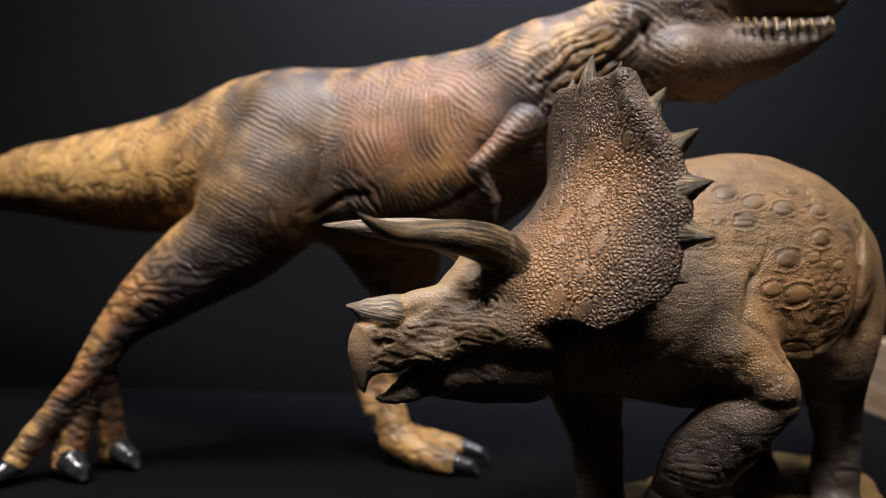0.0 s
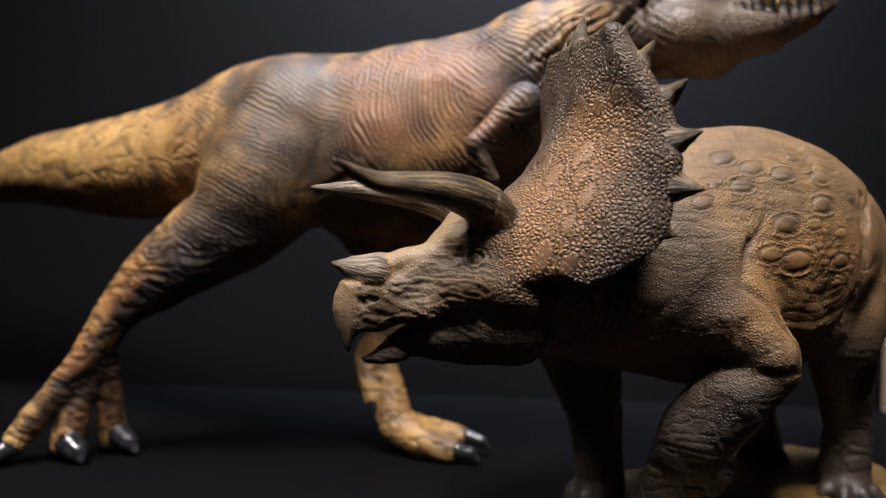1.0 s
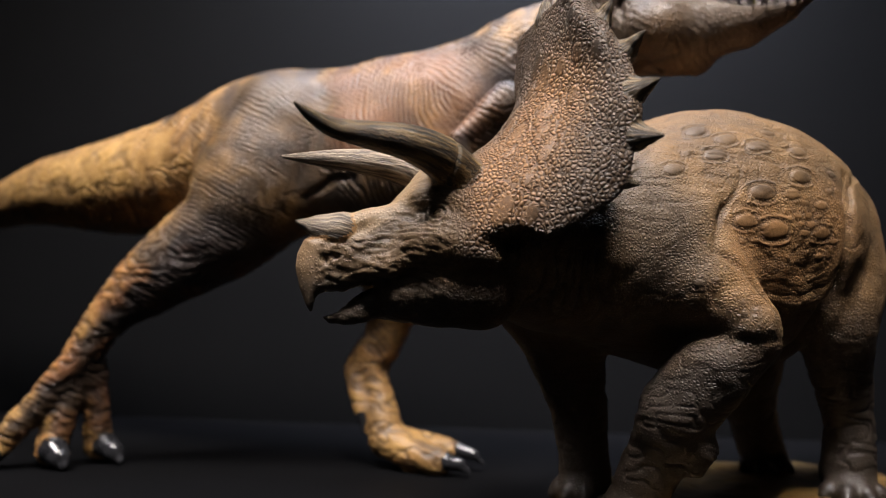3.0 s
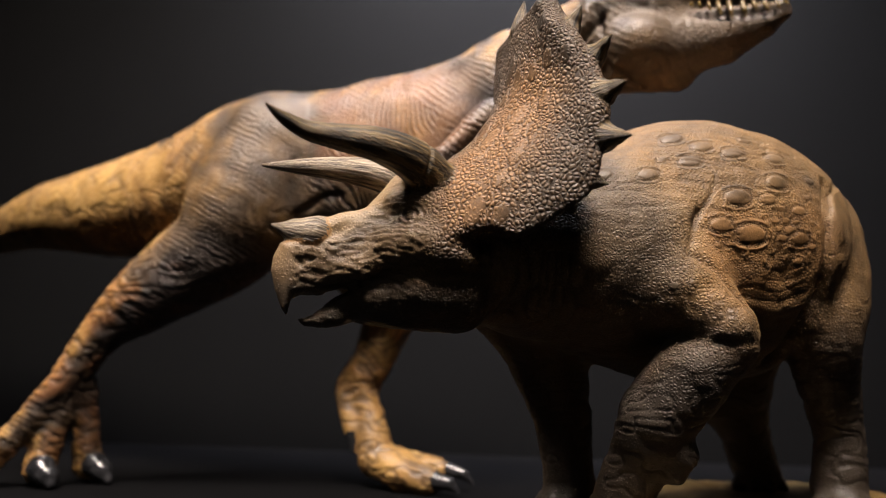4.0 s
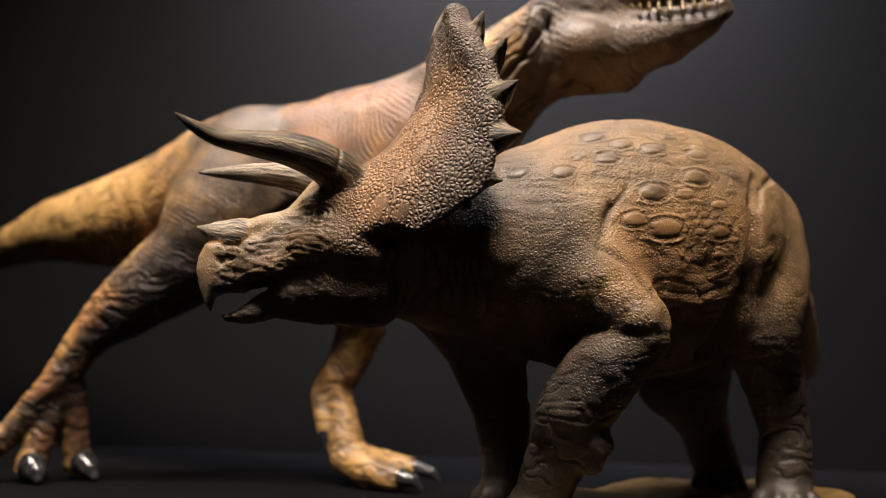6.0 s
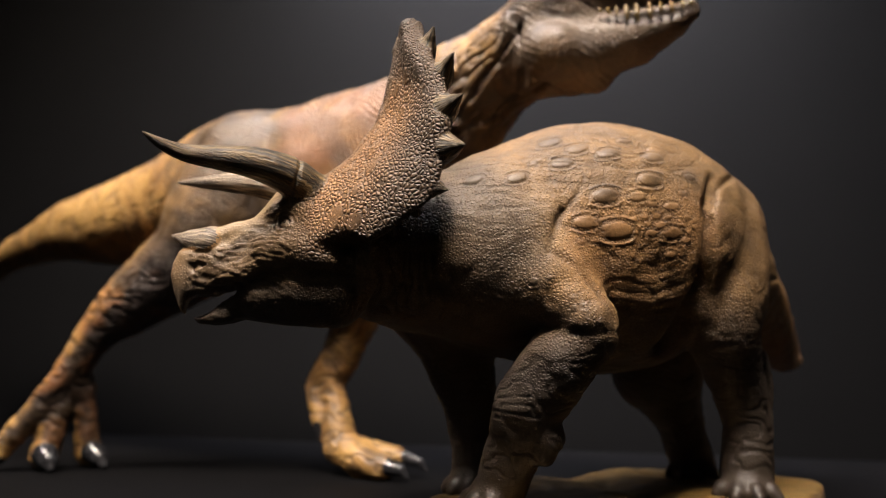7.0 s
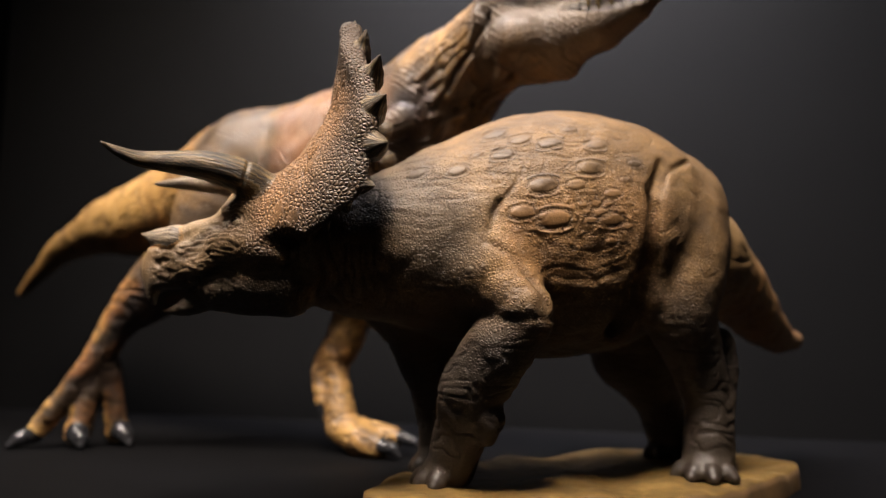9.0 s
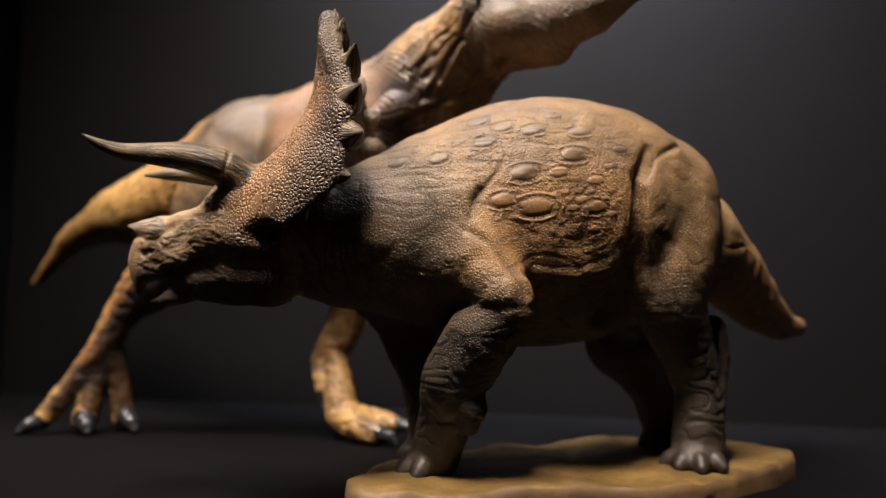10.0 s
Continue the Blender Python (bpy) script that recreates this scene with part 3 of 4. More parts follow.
    spikes.append(skull([(0.0965, -0.004, 0.2130, 0.0044), (0.0970, -0.004, 0.2185, 0.0030), (0.0982, -0.0045, 0.2270, 0.0005)]))
    for side in (-1, 1):
        for f, v, z, r in ((0.1011, 0.0440, 0.1282, 0.0034), (0.0922, 0.0385, 0.1212, 0.0026), (0.0830, 0.0318, 0.1160, 0.0018)):
            spikes.append(skull([(f - 0.0015, -0.004 + side * (v - 0.0035), z + 0.0052, r), (f - 0.0006, -0.004 + side * (v - 0.0012), z + 0.002, 0.6 * r), (f, -0.004 + side * v, z, 0.0005)]))
    for s in spikes:
        clay.limb(s, 0.0012)
    points, quads = clay.surface()
    normals = vertex_normals(points, quads)

    # where things are, for relief and paint
    rng = np.random.default_rng(5)
    x, y, z = points.T
    on_near, on_far, on_nose = near(points, near_horn), near(points, far_horn), near(points, nose_horn)
    on_spike = np.minimum.reduce([near(points, s) for s in spikes])
    horn = np.minimum.reduce([on_near, on_far, on_nose, on_spike])
    claw = np.minimum.reduce([near(points, t) for t in toes])
    eye = near(points, eye_at)
    f = (x - NOSE[0]) * BACK[0] + (y - NOSE[1]) * BACK[1]
    l = (x - NOSE[0]) * FAR[0] + (y - NOSE[1]) * FAR[1]
    on_frill = fade(f, 0.050, 0.064) * fade(z - 0.25 * (f - 0.07), 0.110, 0.118) * (1 - fade(f, 0.117, 0.120)) * fade(near(points, body[6:]), 0.0015, 0.004)
    snout = (1 - fade(f, 0.046, 0.060)) * (x < 0.06)
    head = np.maximum(on_frill, snout)
    skin = fade(horn, 0.0002, 0.0012) * fade(claw, 0.0002, 0.001) * fade(eye, 0.0002, 0.0008)

    # bosses: rows along the back, a cluster on the flank and one on the arm, plates on the frill
    back_row = [(0.106, 0.344, 0.152, 0.0036), (0.137, 0.365, 0.173, 0.0046), (0.149, 0.364, 0.169, 0.0046), (0.163, 0.366, 0.167, 0.0050), (0.170, 0.376, 0.175, 0.0038), (0.182, 0.376, 0.167, 0.0045), (0.181, 0.368, 0.155, 0.0052), (0.199, 0.383, 0.159, 0.0036), (0.195, 0.376, 0.150, 0.0030), (0.131, 0.354, 0.161, 0.0022), (0.143, 0.357, 0.161, 0.0046), (0.124, 0.347, 0.153, 0.0046)]
    flank_row = [(0.162, 0.355, 0.146, 0.0056), (0.175, 0.363, 0.146, 0.0033), (0.181, 0.366, 0.143, 0.0023), (0.190, 0.371, 0.143, 0.0031), (0.154, 0.349, 0.133, 0.0049), (0.159, 0.354, 0.132, 0.0032), (0.167, 0.355, 0.130, 0.0058), (0.152, 0.349, 0.125, 0.0025), (0.157, 0.352, 0.125, 0.0022), (0.178, 0.363, 0.137, 0.0028), (0.183, 0.366, 0.138, 0.0025), (0.188, 0.369, 0.138, 0.0025), (0.180, 0.364, 0.134, 0.0020), (0.185, 0.367, 0.134, 0.0028), (0.181, 0.365, 0.130, 0.0030), (0.190, 0.370, 0.131, 0.0040), (0.196, 0.374, 0.128, 0.0023), (0.189, 0.371, 0.121, 0.0033), (0.194, 0.374, 0.122, 0.0020), (0.197, 0.374, 0.139, 0.0023)]
    arm_row = [(0.131, 0.336, 0.107, 0.0031), (0.139, 0.336, 0.108, 0.0021), (0.146, 0.337, 0.103, 0.0019), (0.140, 0.337, 0.100, 0.0015), (0.148, 0.337, 0.100, 0.0017), (0.153, 0.338, 0.098, 0.0021), (0.145, 0.337, 0.098, 0.0017), (0.149, 0.337, 0.096, 0.0019), (0.153, 0.337, 0.095, 0.0018), (0.143, 0.337, 0.096, 0.0014), (0.154, 0.337, 0.092, 0.0016), (0.159, 0.338, 0.090, 0.0021), (0.151, 0.336, 0.088, 0.0016), (0.130, 0.340, 0.096, 0.0029), (0.136, 0.340, 0.093, 0.0022), (0.118, 0.342, 0.099, 0.0022)]
    snapped = []
    for bx, by, bz, r in back_row + flank_row + arm_row:
        k = np.argmin((x - bx) ** 2 + (y - by) ** 2 + (z - bz) ** 2)
        size = r * (0.58 + 0.22 * rng.random())
        snapped.append((*points[k], size, 0.19 * size))
    lift, ring = bumps(points, normals, snapped, (0.80, 0.58, 0.12))
    plates = []
    pick = np.flatnonzero((on_frill > 0.7) & (horn > 0.004) & (f > 0.066) & (z > 0.124) & (normals[:, 1] < 0.2))
    while len(plates) < 46:
        k = rng.choice(pick)
        r = 0.0021 + 0.0020 * rng.random() ** 1.5
        if all(np.linalg.norm(points[k] - np.array(q[:3])) > 1.1 * (r + q[3]) for q in plates):
            plates.append((*points[k], r, 0.00035))
    plate, plate_ring = bumps(points, normals, plates, (0.35, 0.13, 0.90))
    small = []
    pick = np.flatnonzero((near(points, [(0.168, 0.352, 0.133, 0.012), (0.196, 0.372, 0.128, 0.010)]) < 0.004) & (lift <= 0))
    while len(small) < 24 and len(pick):
        small.append((*points[rng.choice(pick)], 0.0008 + 0.0007 * rng.random(), 0.0003))
    pebble, pebble_ring = bumps(points, normals, small)

    # folds and wrinkles
    arm_fold = groove(points, [(0.1435, 0.3475, 0.138), (0.1392, 0.3398, 0.1212), (0.1507, 0.3415, 0.1136), (0.1590, 0.3450, 0.1030), (0.1660, 0.3460, 0.0910)], 0.0020)
    elbow_fold = groove(points, [(0.126, 0.3435, 0.0800), (0.136, 0.3395, 0.0845), (0.150, 0.3390, 0.0865), (0.160, 0.3430, 0.0865), (0.166, 0.3520, 0.0865)], 0.0017)
    apron = groove(points, [(0.205, 0.386, 0.118), (0.203, 0.386, 0.110), (0.195, 0.383, 0.1015), (0.180, 0.375, 0.0950), (0.165, 0.366, 0.0970)], 0.0018)
    lip = groove(points, [(0.207, 0.383, 0.136), (0.203, 0.384, 0.1135), (0.195, 0.383, 0.1060), (0.180, 0.374, 0.1000), (0.165, 0.364, 0.1020)], 0.0030)
    thigh_fold = groove(points, [(0.222, 0.416, 0.166), (0.212, 0.396, 0.156), (0.207, 0.384, 0.140), (0.205, 0.384, 0.121), (0.203, 0.394, 0.098)], 0.0018)
    shoulder = groove(points, [(0.139, 0.340, 0.121), (0.142, 0.346, 0.134), (0.150, 0.352, 0.146), (0.154, 0.360, 0.160)], 0.0012)
    rings = sum(groove(points, [(0.244, 0.455, 0.119 - 0.008 * k), (0.2505, 0.470, 0.121 - 0.0075 * k)], 0.0014) for k in range(3))
    cheek = groove(points, [c[:3] for c in skull([(0.0290, -0.013, 0.1025, 0), (0.0366, -0.0155, 0.1056, 0), (0.0425, -0.017, 0.1110, 0), (0.0487, -0.019, 0.1135, 0), (0.0567, -0.021, 0.1120, 0), (0.0660, -0.025, 0.1105, 0)])], 0.0012)
    band = groove(points, [c[:3] for c in skull([(0.0172, -0.0072, 0.1215, 0), (0.0172, -0.0055, 0.1270, 0), (0.0172, -0.0010, 0.1295, 0)])], 0.0008)
    beak_line = groove(points, [c[:3] for c in skull([(0.0060, -0.0100, 0.1140, 0), (0.0075, -0.0120, 0.1070, 0), (0.0120, -0.0125, 0.1045, 0), (0.0230, -0.0135, 0.1050, 0)])], 0.0009)
    brow = groove(points, [c[:3] for c in skull([(0.0180, -0.0068, 0.1195, 0), (0.0300, -0.0086, 0.1218, 0), (0.0390, -0.0098, 0.1245, 0), (0.0440, -0.0105, 0.1300, 0), (0.0480, -0.0110, 0.1350, 0)])], 0.0014)
    lids = np.cos(eye * 2 * math.pi / 0.0019) * np.exp(-(eye / 0.0034) ** 2) * (eye > 0)
    local = np.column_stack((f, l, z))
    crest = fade(-near(points, skull([(0.018, -0.004, 0.1265, 0.006), (0.038, -0.004, 0.1320, 0.007), (0.048, -0.004, 0.1400, 0.008)])), -0.004, 0.001)
    fine_lines = wrinkle(local, (240, 240, 900), 33, 0.24) * snout * (1 - crest) * fade(f, 0.006, 0.012)
    snout_lines = (1 - 0.8 * crest) * wrinkle(local, (130, 130, 820), 31, 0.22) * snout * fade(z, 0.098, 0.103) * fade(f, 0.006, 0.012)
    neck = fade(f, 0.068, 0.078) * (1 - fade(f, 0.112, 0.125)) * (1 - fade(z, 0.114, 0.122)) * fade(z, 0.088, 0.098)
    neck_lines = wrinkle(local, (420, 120, 60), 37, 0.30) * neck
    low = 1 - fade(z, 0.070, 0.095)
    leg_lines = wrinkle(points, (120, 120, 330), 41, 0.16) * low * fade(z, 0.018, 0.030)
    swirl = np.maximum(near(points, [(c[0], c[1], c[2], 0.0) for c in [(0.210, 0.392, 0.160), (0.207, 0.383, 0.136), (0.203, 0.384, 0.1135), (0.195, 0.383, 0.1060), (0.180, 0.374, 0.1000), (0.165, 0.364, 0.1020)]]), 0)
    swirls = fade(np.sin(swirl * 1500 + 3.0 * hash_noise(points * 60, 71) + 1.2 * hash_noise(points * 160, 72)), 0.35, 1.0) * np.exp(-(swirl / 0.020) ** 2) * (x > 0.150) * (x < 0.212) * fade(hash_noise(points * 80, 73), -0.6, 0.1)
    withers = fade(near(points, [(0.110, 0.345, 0.150, 0.012), (0.185, 0.385, 0.180, 0.012)]), 0.022, 0.004)
    withers_lines = wrinkle(points, (60, 60, 330), 83, 0.20) * withers
    loose = wrinkle(points, (90, 90, 200), 47, 0.18) * (1 - head) * (1 - low)
    crease = 0.0018 * arm_fold + 0.0018 * elbow_fold + 0.0016 * apron + 0.0018 * thigh_fold + 0.0009 * shoulder + 0.0020 * rings + 0.0010 * cheek + 0.0010 * band + 0.0005 * beak_line + 0.0013 * brow
    root, tip = np.array(near_horn[3][:3]), np.array(near_horn[10][:3])
    along = (points - root) @ ((tip - root) / np.linalg.norm(tip - root))
    horn_rings = sum(np.exp(-((along - k) / 0.0008) ** 2) for k in (0.0010,)) * (on_near < 0.0015) * fade(-along, -0.006, -0.004)
    crease += 0.0004 * fine_lines + 0.00055 * snout_lines + 0.0014 * neck_lines + 0.0006 * leg_lines + 0.00022 * loose + 0.0002 * swirls + 0.0004 * withers_lines
    rise = 0.0013 * lip + 0.0008 * lids
    broad = hash_noise(points * 130, 9) * 0.0005 + hash_noise(points * 60, 10) * 0.0009
    moved = points + normals * ((np.maximum(lift, pebble) + plate * (lift <= 0) + rise - crease + broad) * skin - 0.0008 * horn_rings)[:, None]

    mottle = hash_noise(points * 45, 11) * 0.09 + hash_noise(points * 120, 12) * 0.05
    tone = 0.60 + 1.2 * mottle
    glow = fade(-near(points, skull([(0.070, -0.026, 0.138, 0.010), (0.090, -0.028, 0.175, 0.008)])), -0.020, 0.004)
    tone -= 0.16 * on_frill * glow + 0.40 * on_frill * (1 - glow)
    tone += 0.16 * fade(-near(points, [(0.150, 0.352, 0.125, 0.022), (0.192, 0.386, 0.130, 0.022)]), -0.012, 0.010)
    tone += 0.14 * fade(-near(points, [(0.240, 0.470, 0.120, 0.03), (0.270, 0.530, 0.08, 0.02)]), -0.012, 0.010)
    tone += 0.12 * fade(-near(points, [(0.136, 0.350, 0.112, 0.010), (0.157, 0.345, 0.092, 0.010)]), -0.012, 0.006)
    # dark brown legs, deepened towards the ground as painted shade of the body
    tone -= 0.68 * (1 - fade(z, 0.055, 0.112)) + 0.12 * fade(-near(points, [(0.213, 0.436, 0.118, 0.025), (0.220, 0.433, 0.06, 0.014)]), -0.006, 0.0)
    tone -= 0.12 * fade(-near(points, [(0.095, 0.350, 0.150, 0.018), (0.118, 0.345, 0.125, 0.018)]), -0.010, 0.008)
    tone -= 0.22 * fade(lift, 0.00005, 0.0003) + 0.10 * fade(plate, 0.0001, 0.0003)
    boss = np.maximum.reduce([0.12 * (1 - on_frill), 0.85 * fade(lift, 0.0001, 0.0003), 0.45 * fade(plate, 0.00005, 0.0002), 0.9 * fade(pebble, 0.00005, 0.00015), 0.55 * snout, 0.6 * (1 - fade(z, 0.05, 0.075))])
    ridge = fade(-near(points, skull([(0.018, -0.004, 0.1265, 0.006), (0.038, -0.004, 0.1320, 0.006), (0.048, -0.004, 0.1390, 0.006)])), -0.006, 0.001)
    tone += 0.42 * ridge + 0.06 * snout
    # lower jaw: red-brown, with the overhanging face's shade put into its tone
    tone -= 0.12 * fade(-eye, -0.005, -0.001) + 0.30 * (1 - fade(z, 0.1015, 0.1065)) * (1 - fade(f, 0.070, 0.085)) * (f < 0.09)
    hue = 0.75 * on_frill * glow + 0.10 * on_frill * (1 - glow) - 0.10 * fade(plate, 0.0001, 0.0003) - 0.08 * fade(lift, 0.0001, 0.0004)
    hue += 0.55 * fade(-near(points, [(0.160, 0.352, 0.120, 0.020), (0.192, 0.386, 0.130, 0.020)]), -0.012, 0.010)
    hue += 0.60 * fade(-near(points, tail[4:]), -0.012, 0.0)
    hue -= 0.50 * fade(-near(points, [(0.095, 0.350, 0.150, 0.018), (0.118, 0.345, 0.125, 0.020)]), -0.014, 0.008)
    hue -= 0.10 * (1 - fade(z, 0.05, 0.09)) + 0.30 * snout + 0.2 * ridge
    pale = 0.65 * (on_far < 0.0015) + 0.50 * (on_nose < 0.0015) + 0.12 * (on_spike < 0.0015) + 0.0 * (on_near < 0.0015)
    hue = np.where(horn < 0.0012, pale, hue)
    streak = lengthwise(points, near_horn)
    for chain, where in [(far_horn, on_far), (nose_horn, on_nose)] + [(s, near(points, s)) for s in spikes]:
        at = np.flatnonzero(where < 0.002)
        streak[at] = lengthwise(points[at], chain)
    # seams and skin folds darkened in the colour, partly for the shade in them
    fold = 0.55 * np.maximum(ring, 0.7 * np.maximum(plate_ring, 0.5 * pebble_ring)) + 0.55 * np.clip(arm_fold + 0.7 * elbow_fold + 0.5 * thigh_fold + shoulder + rings + cheek + band + brow + 0.6 * apron, 0, 1) + 0.34 * snout_lines + 0.25 * fine_lines + 0.6 * neck_lines + 0.35 * leg_lines + 0.30 * loose + 0.14 * swirls + 0.18 * withers_lines
    coarse = np.clip(on_frill, 0, 1)
    at = quads[:, 0]
    slots = np.where(horn[at] < 0.0005, 1, 0)
    slots = np.where(claw[at] < 0.0005, 2, slots)
    slots = np.where(eye[at] < 0.0003, 3, slots)
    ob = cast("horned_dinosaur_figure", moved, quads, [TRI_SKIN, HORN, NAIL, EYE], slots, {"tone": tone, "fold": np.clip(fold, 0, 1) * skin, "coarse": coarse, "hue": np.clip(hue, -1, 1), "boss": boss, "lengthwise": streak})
    return tagged(ob, "brown scaly horned dinosaur figure standing on a sandy base", "dinosaur figure")


horned_dinosaur()


# ---- the large meat-eating dinosaur ----
def meat_eater():
    clay = Clay((-0.470, 0.400, -0.001), (0.235, 0.645, 0.320), 0.00095)
    spine = [(-0.447, 0.621, 0.127, 0.0040), (-0.410, 0.611, 0.149, 0.0085), (-0.375, 0.600, 0.166, 0.0125), (-0.325, 0.585, 0.177, 0.0185), (-0.280, 0.567, 0.181, 0.0255), (-0.227, 0.548, 0.181, 0.0325), (-0.174, 0.533, 0.185, 0.0385), (-0.120, 0.522, 0.195, 0.0470), (-0.080, 0.517, 0.200, 0.0520), (-0.040, 0.511, 0.195, 0.0580), (0.005, 0.502, 0.201, 0.0580), (0.040, 0.494, 0.217, 0.0480), (0.066, 0.485, 0.239, 0.0350), (0.095, 0.473, 0.254, 0.0285), (0.122, 0.457, 0.264, 0.0280), (0.140, 0.448, 0.275, 0.0270)]
    spine = [(*q[:3], q[3] + 0.0010) for q in flowing(spine, 3)]
    clay.limb(spine[:24], 0.010)
    clay.limb(spine[22:37], 0.010, squash=1.20)
    clay.limb(spine[36:], 0.010)
    jaw = [(0.128, 0.446, 0.252, 0.0215), (0.152, 0.441, 0.249, 0.0195), (0.176, 0.437, 0.252, 0.0155), (0.197, 0.433, 0.258, 0.0095), (0.206, 0.431, 0.262, 0.0060)]
    top = [(0.135, 0.447, 0.285, 0.0260), (0.158, 0.442, 0.288, 0.0230), (0.182, 0.437, 0.287, 0.0185), (0.202, 0.432, 0.282, 0.0120), (0.209, 0.430, 0.278, 0.0085)]
    clay.limb(jaw, 0.006)
    clay.limb(top, 0.006)
    lip = [(0.112, 0.428, 0.2660, 0.0010), (0.124, 0.422, 0.2665, 0.0014), (0.141, 0.420, 0.2615, 0.0018), (0.154, 0.421, 0.2622, 0.0022), (0.166, 0.4215, 0.2600, 0.0034), (0.178, 0.4215, 0.2582, 0.0042), (0.190, 0.4215, 0.2580, 0.0042), (0.203, 0.4220, 0.2600, 0.0036), (0.214, 0.4250, 0.2625, 0.0028)]
    clay.limb(flowing(lip, 3), 0.002, True)
    clay.blob((0.134, 0.4325, 0.2455), (0.020, 0.0170, 0.0160), 0, 10, 0.003)
    clay.limb([(0.146, 0.448, 0.238, 0.012), (0.156, 0.446, 0.233, 0.0080)], 0.008)
    clay.limb([(0.075, 0.482, 0.225, 0.012), (0.110, 0.462, 0.240, 0.010), (0.128, 0.452, 0.240, 0.012)], 0.010)
    # near leg, stretched back
    clay.limb(flowing([(-0.083, 0.500, 0.202, 0.0440), (-0.096, 0.492, 0.175, 0.0410), (-0.113, 0.487, 0.147, 0.0315), (-0.133, 0.485, 0.132, 0.0275), (-0.157, 0.481, 0.114, 0.0222), (-0.181, 0.476, 0.092, 0.0138), (-0.197, 0.474, 0.067, 0.0100)]), 0.006)
    claws = []
    for chain, claw in (([(-0.196, 0.471, 0.067, 0.0080), (-0.221, 0.463, 0.031, 0.0080), (-0.233, 0.457, 0.014, 0.0080)], [(-0.235, 0.455, 0.010, 0.0068), (-0.240, 0.447, 0.0065, 0.0052), (-0.243, 0.442, 0.003, 0.0025)]),
                        ([(-0.196, 0.476, 0.064, 0.0080), (-0.207, 0.473, 0.030, 0.0085), (-0.210, 0.470, 0.0105, 0.0098)], [(-0.205, 0.465, 0.010, 0.0078), (-0.199, 0.462, 0.0070, 0.0062), (-0.195, 0.459, 0.003, 0.0028)]),
                        ([(-0.193, 0.481, 0.058, 0.0075), (-0.193, 0.488, 0.022, 0.0080), (-0.192, 0.490, 0.0100, 0.0085)], [(-0.185, 0.487, 0.0105, 0.0072), (-0.179, 0.485, 0.0075, 0.0058), (-0.174, 0.483, 0.003, 0.0026)])):
        clay.limb(chain, 0.004)
        claws.append(claw)
    # far leg, under the belly
    clay.limb([(-0.050, 0.535, 0.180, 0.040), (-0.022, 0.533, 0.132, 0.0290), (-0.016, 0.530, 0.102, 0.0170), (-0.026, 0.529, 0.074, 0.0135), (-0.031, 0.527, 0.060, 0.0105), (-0.025, 0.522, 0.044, 0.0092), (-0.018, 0.514, 0.018, 0.0120), (0.000, 0.505, 0.0110, 0.0105), (0.016, 0.499, 0.0085, 0.0085)], 0.007)
    clay.limb([(-0.032, 0.529, 0.068, 0.011), (-0.043, 0.529, 0.0595, 0.0070)], 0.006)
    clay.limb([(-0.005, 0.518, 0.016, 0.009), (0.010, 0.518, 0.013, 0.0085), (0.022, 0.517, 0.012, 0.0070)], 0.004)
    clay.limb([(-0.042, 0.524, 0.056, 0.0060), (-0.037, 0.518, 0.043, 0.0055), (-0.034, 0.515, 0.034, 0.0048)], 0.004)
    claws += [[(0.021, 0.497, 0.0085, 0.0052), (0.030, 0.494, 0.0075, 0.0040), (0.036, 0.492, 0.003, 0.0010)], [(0.027, 0.516, 0.0125, 0.0046), (0.037, 0.514, 0.010, 0.0034), (0.043, 0.512, 0.005, 0.0010)], [(-0.033, 0.514, 0.031, 0.0038), (-0.032, 0.512, 0.021, 0.0010)]]
    # arms
    clay.limb([(0.055, 0.448, 0.212, 0.0110), (0.045, 0.441, 0.2035, 0.0080), (0.0295, 0.437, 0.1880, 0.0056)], 0.003)
    clay.limb([(0.0295, 0.437, 0.1880, 0.0052), (0.0345, 0.438, 0.1785, 0.0042), (0.0392, 0.440, 0.1695, 0.0036)], 0.002)
    claws.append([(0.0395, 0.440, 0.1670, 0.0028), (0.0400, 0.439, 0.1590, 0.0008)])
    for c in claws:
        clay.limb(c, 0.0008)
    teeth = []
    for x, long in ((0.1590, 0.0025), (0.1634, 0.0040), (0.1678, 0.0058), (0.1728, 0.0085), (0.1783, 0.0102), (0.1850, 0.0096), (0.1905, 0.0062), (0.1960, 0.0070), (0.2015, 0.0050), (0.2060, 0.0036)):
        r = 0.0008 + 0.07 * long
        teeth.append([(x, 0.4235, 0.2645, r), (x + 0.0002, 0.4212, 0.2640 - 0.55 * long, 0.85 * r), (x + 0.0008, 0.4206, 0.2636 - long, 0.0005)])
    for c in teeth:
        clay.limb(c, 0.0005)
    points, quads = clay.surface()
    normals = vertex_normals(points, quads)
    claw = np.minimum.reduce([near(points, c) for c in claws])
    tooth = np.minimum.reduce([near(points, c) for c in teeth])
    skin = fade(claw, 0.0003, 0.0016) * fade(tooth, 0.0003, 0.0016)
    x, y, z = points.T
    bend = hash_noise(points * 45, 21) * 1.8 + hash_noise(points * 120, 22) * 0.7
    thigh = fade(-near(points, [(-0.085, 0.490, 0.205, 0.040), (-0.113, 0.480, 0.146, 0.029)]), -0.010, 0.006)
    chest = fade(-near(points, [(-0.040, 0.49, 0.195, 0.045), (0.035, 0.47, 0.205, 0.045)]), -0.012, 0.004)
    neck = fade(-near(points, [(0.072, 0.475, 0.235, 0.028), (0.125, 0.450, 0.252, 0.022)]), -0.008, 0.004)
    shank = 1 - fade(z, 0.12, 0.15)
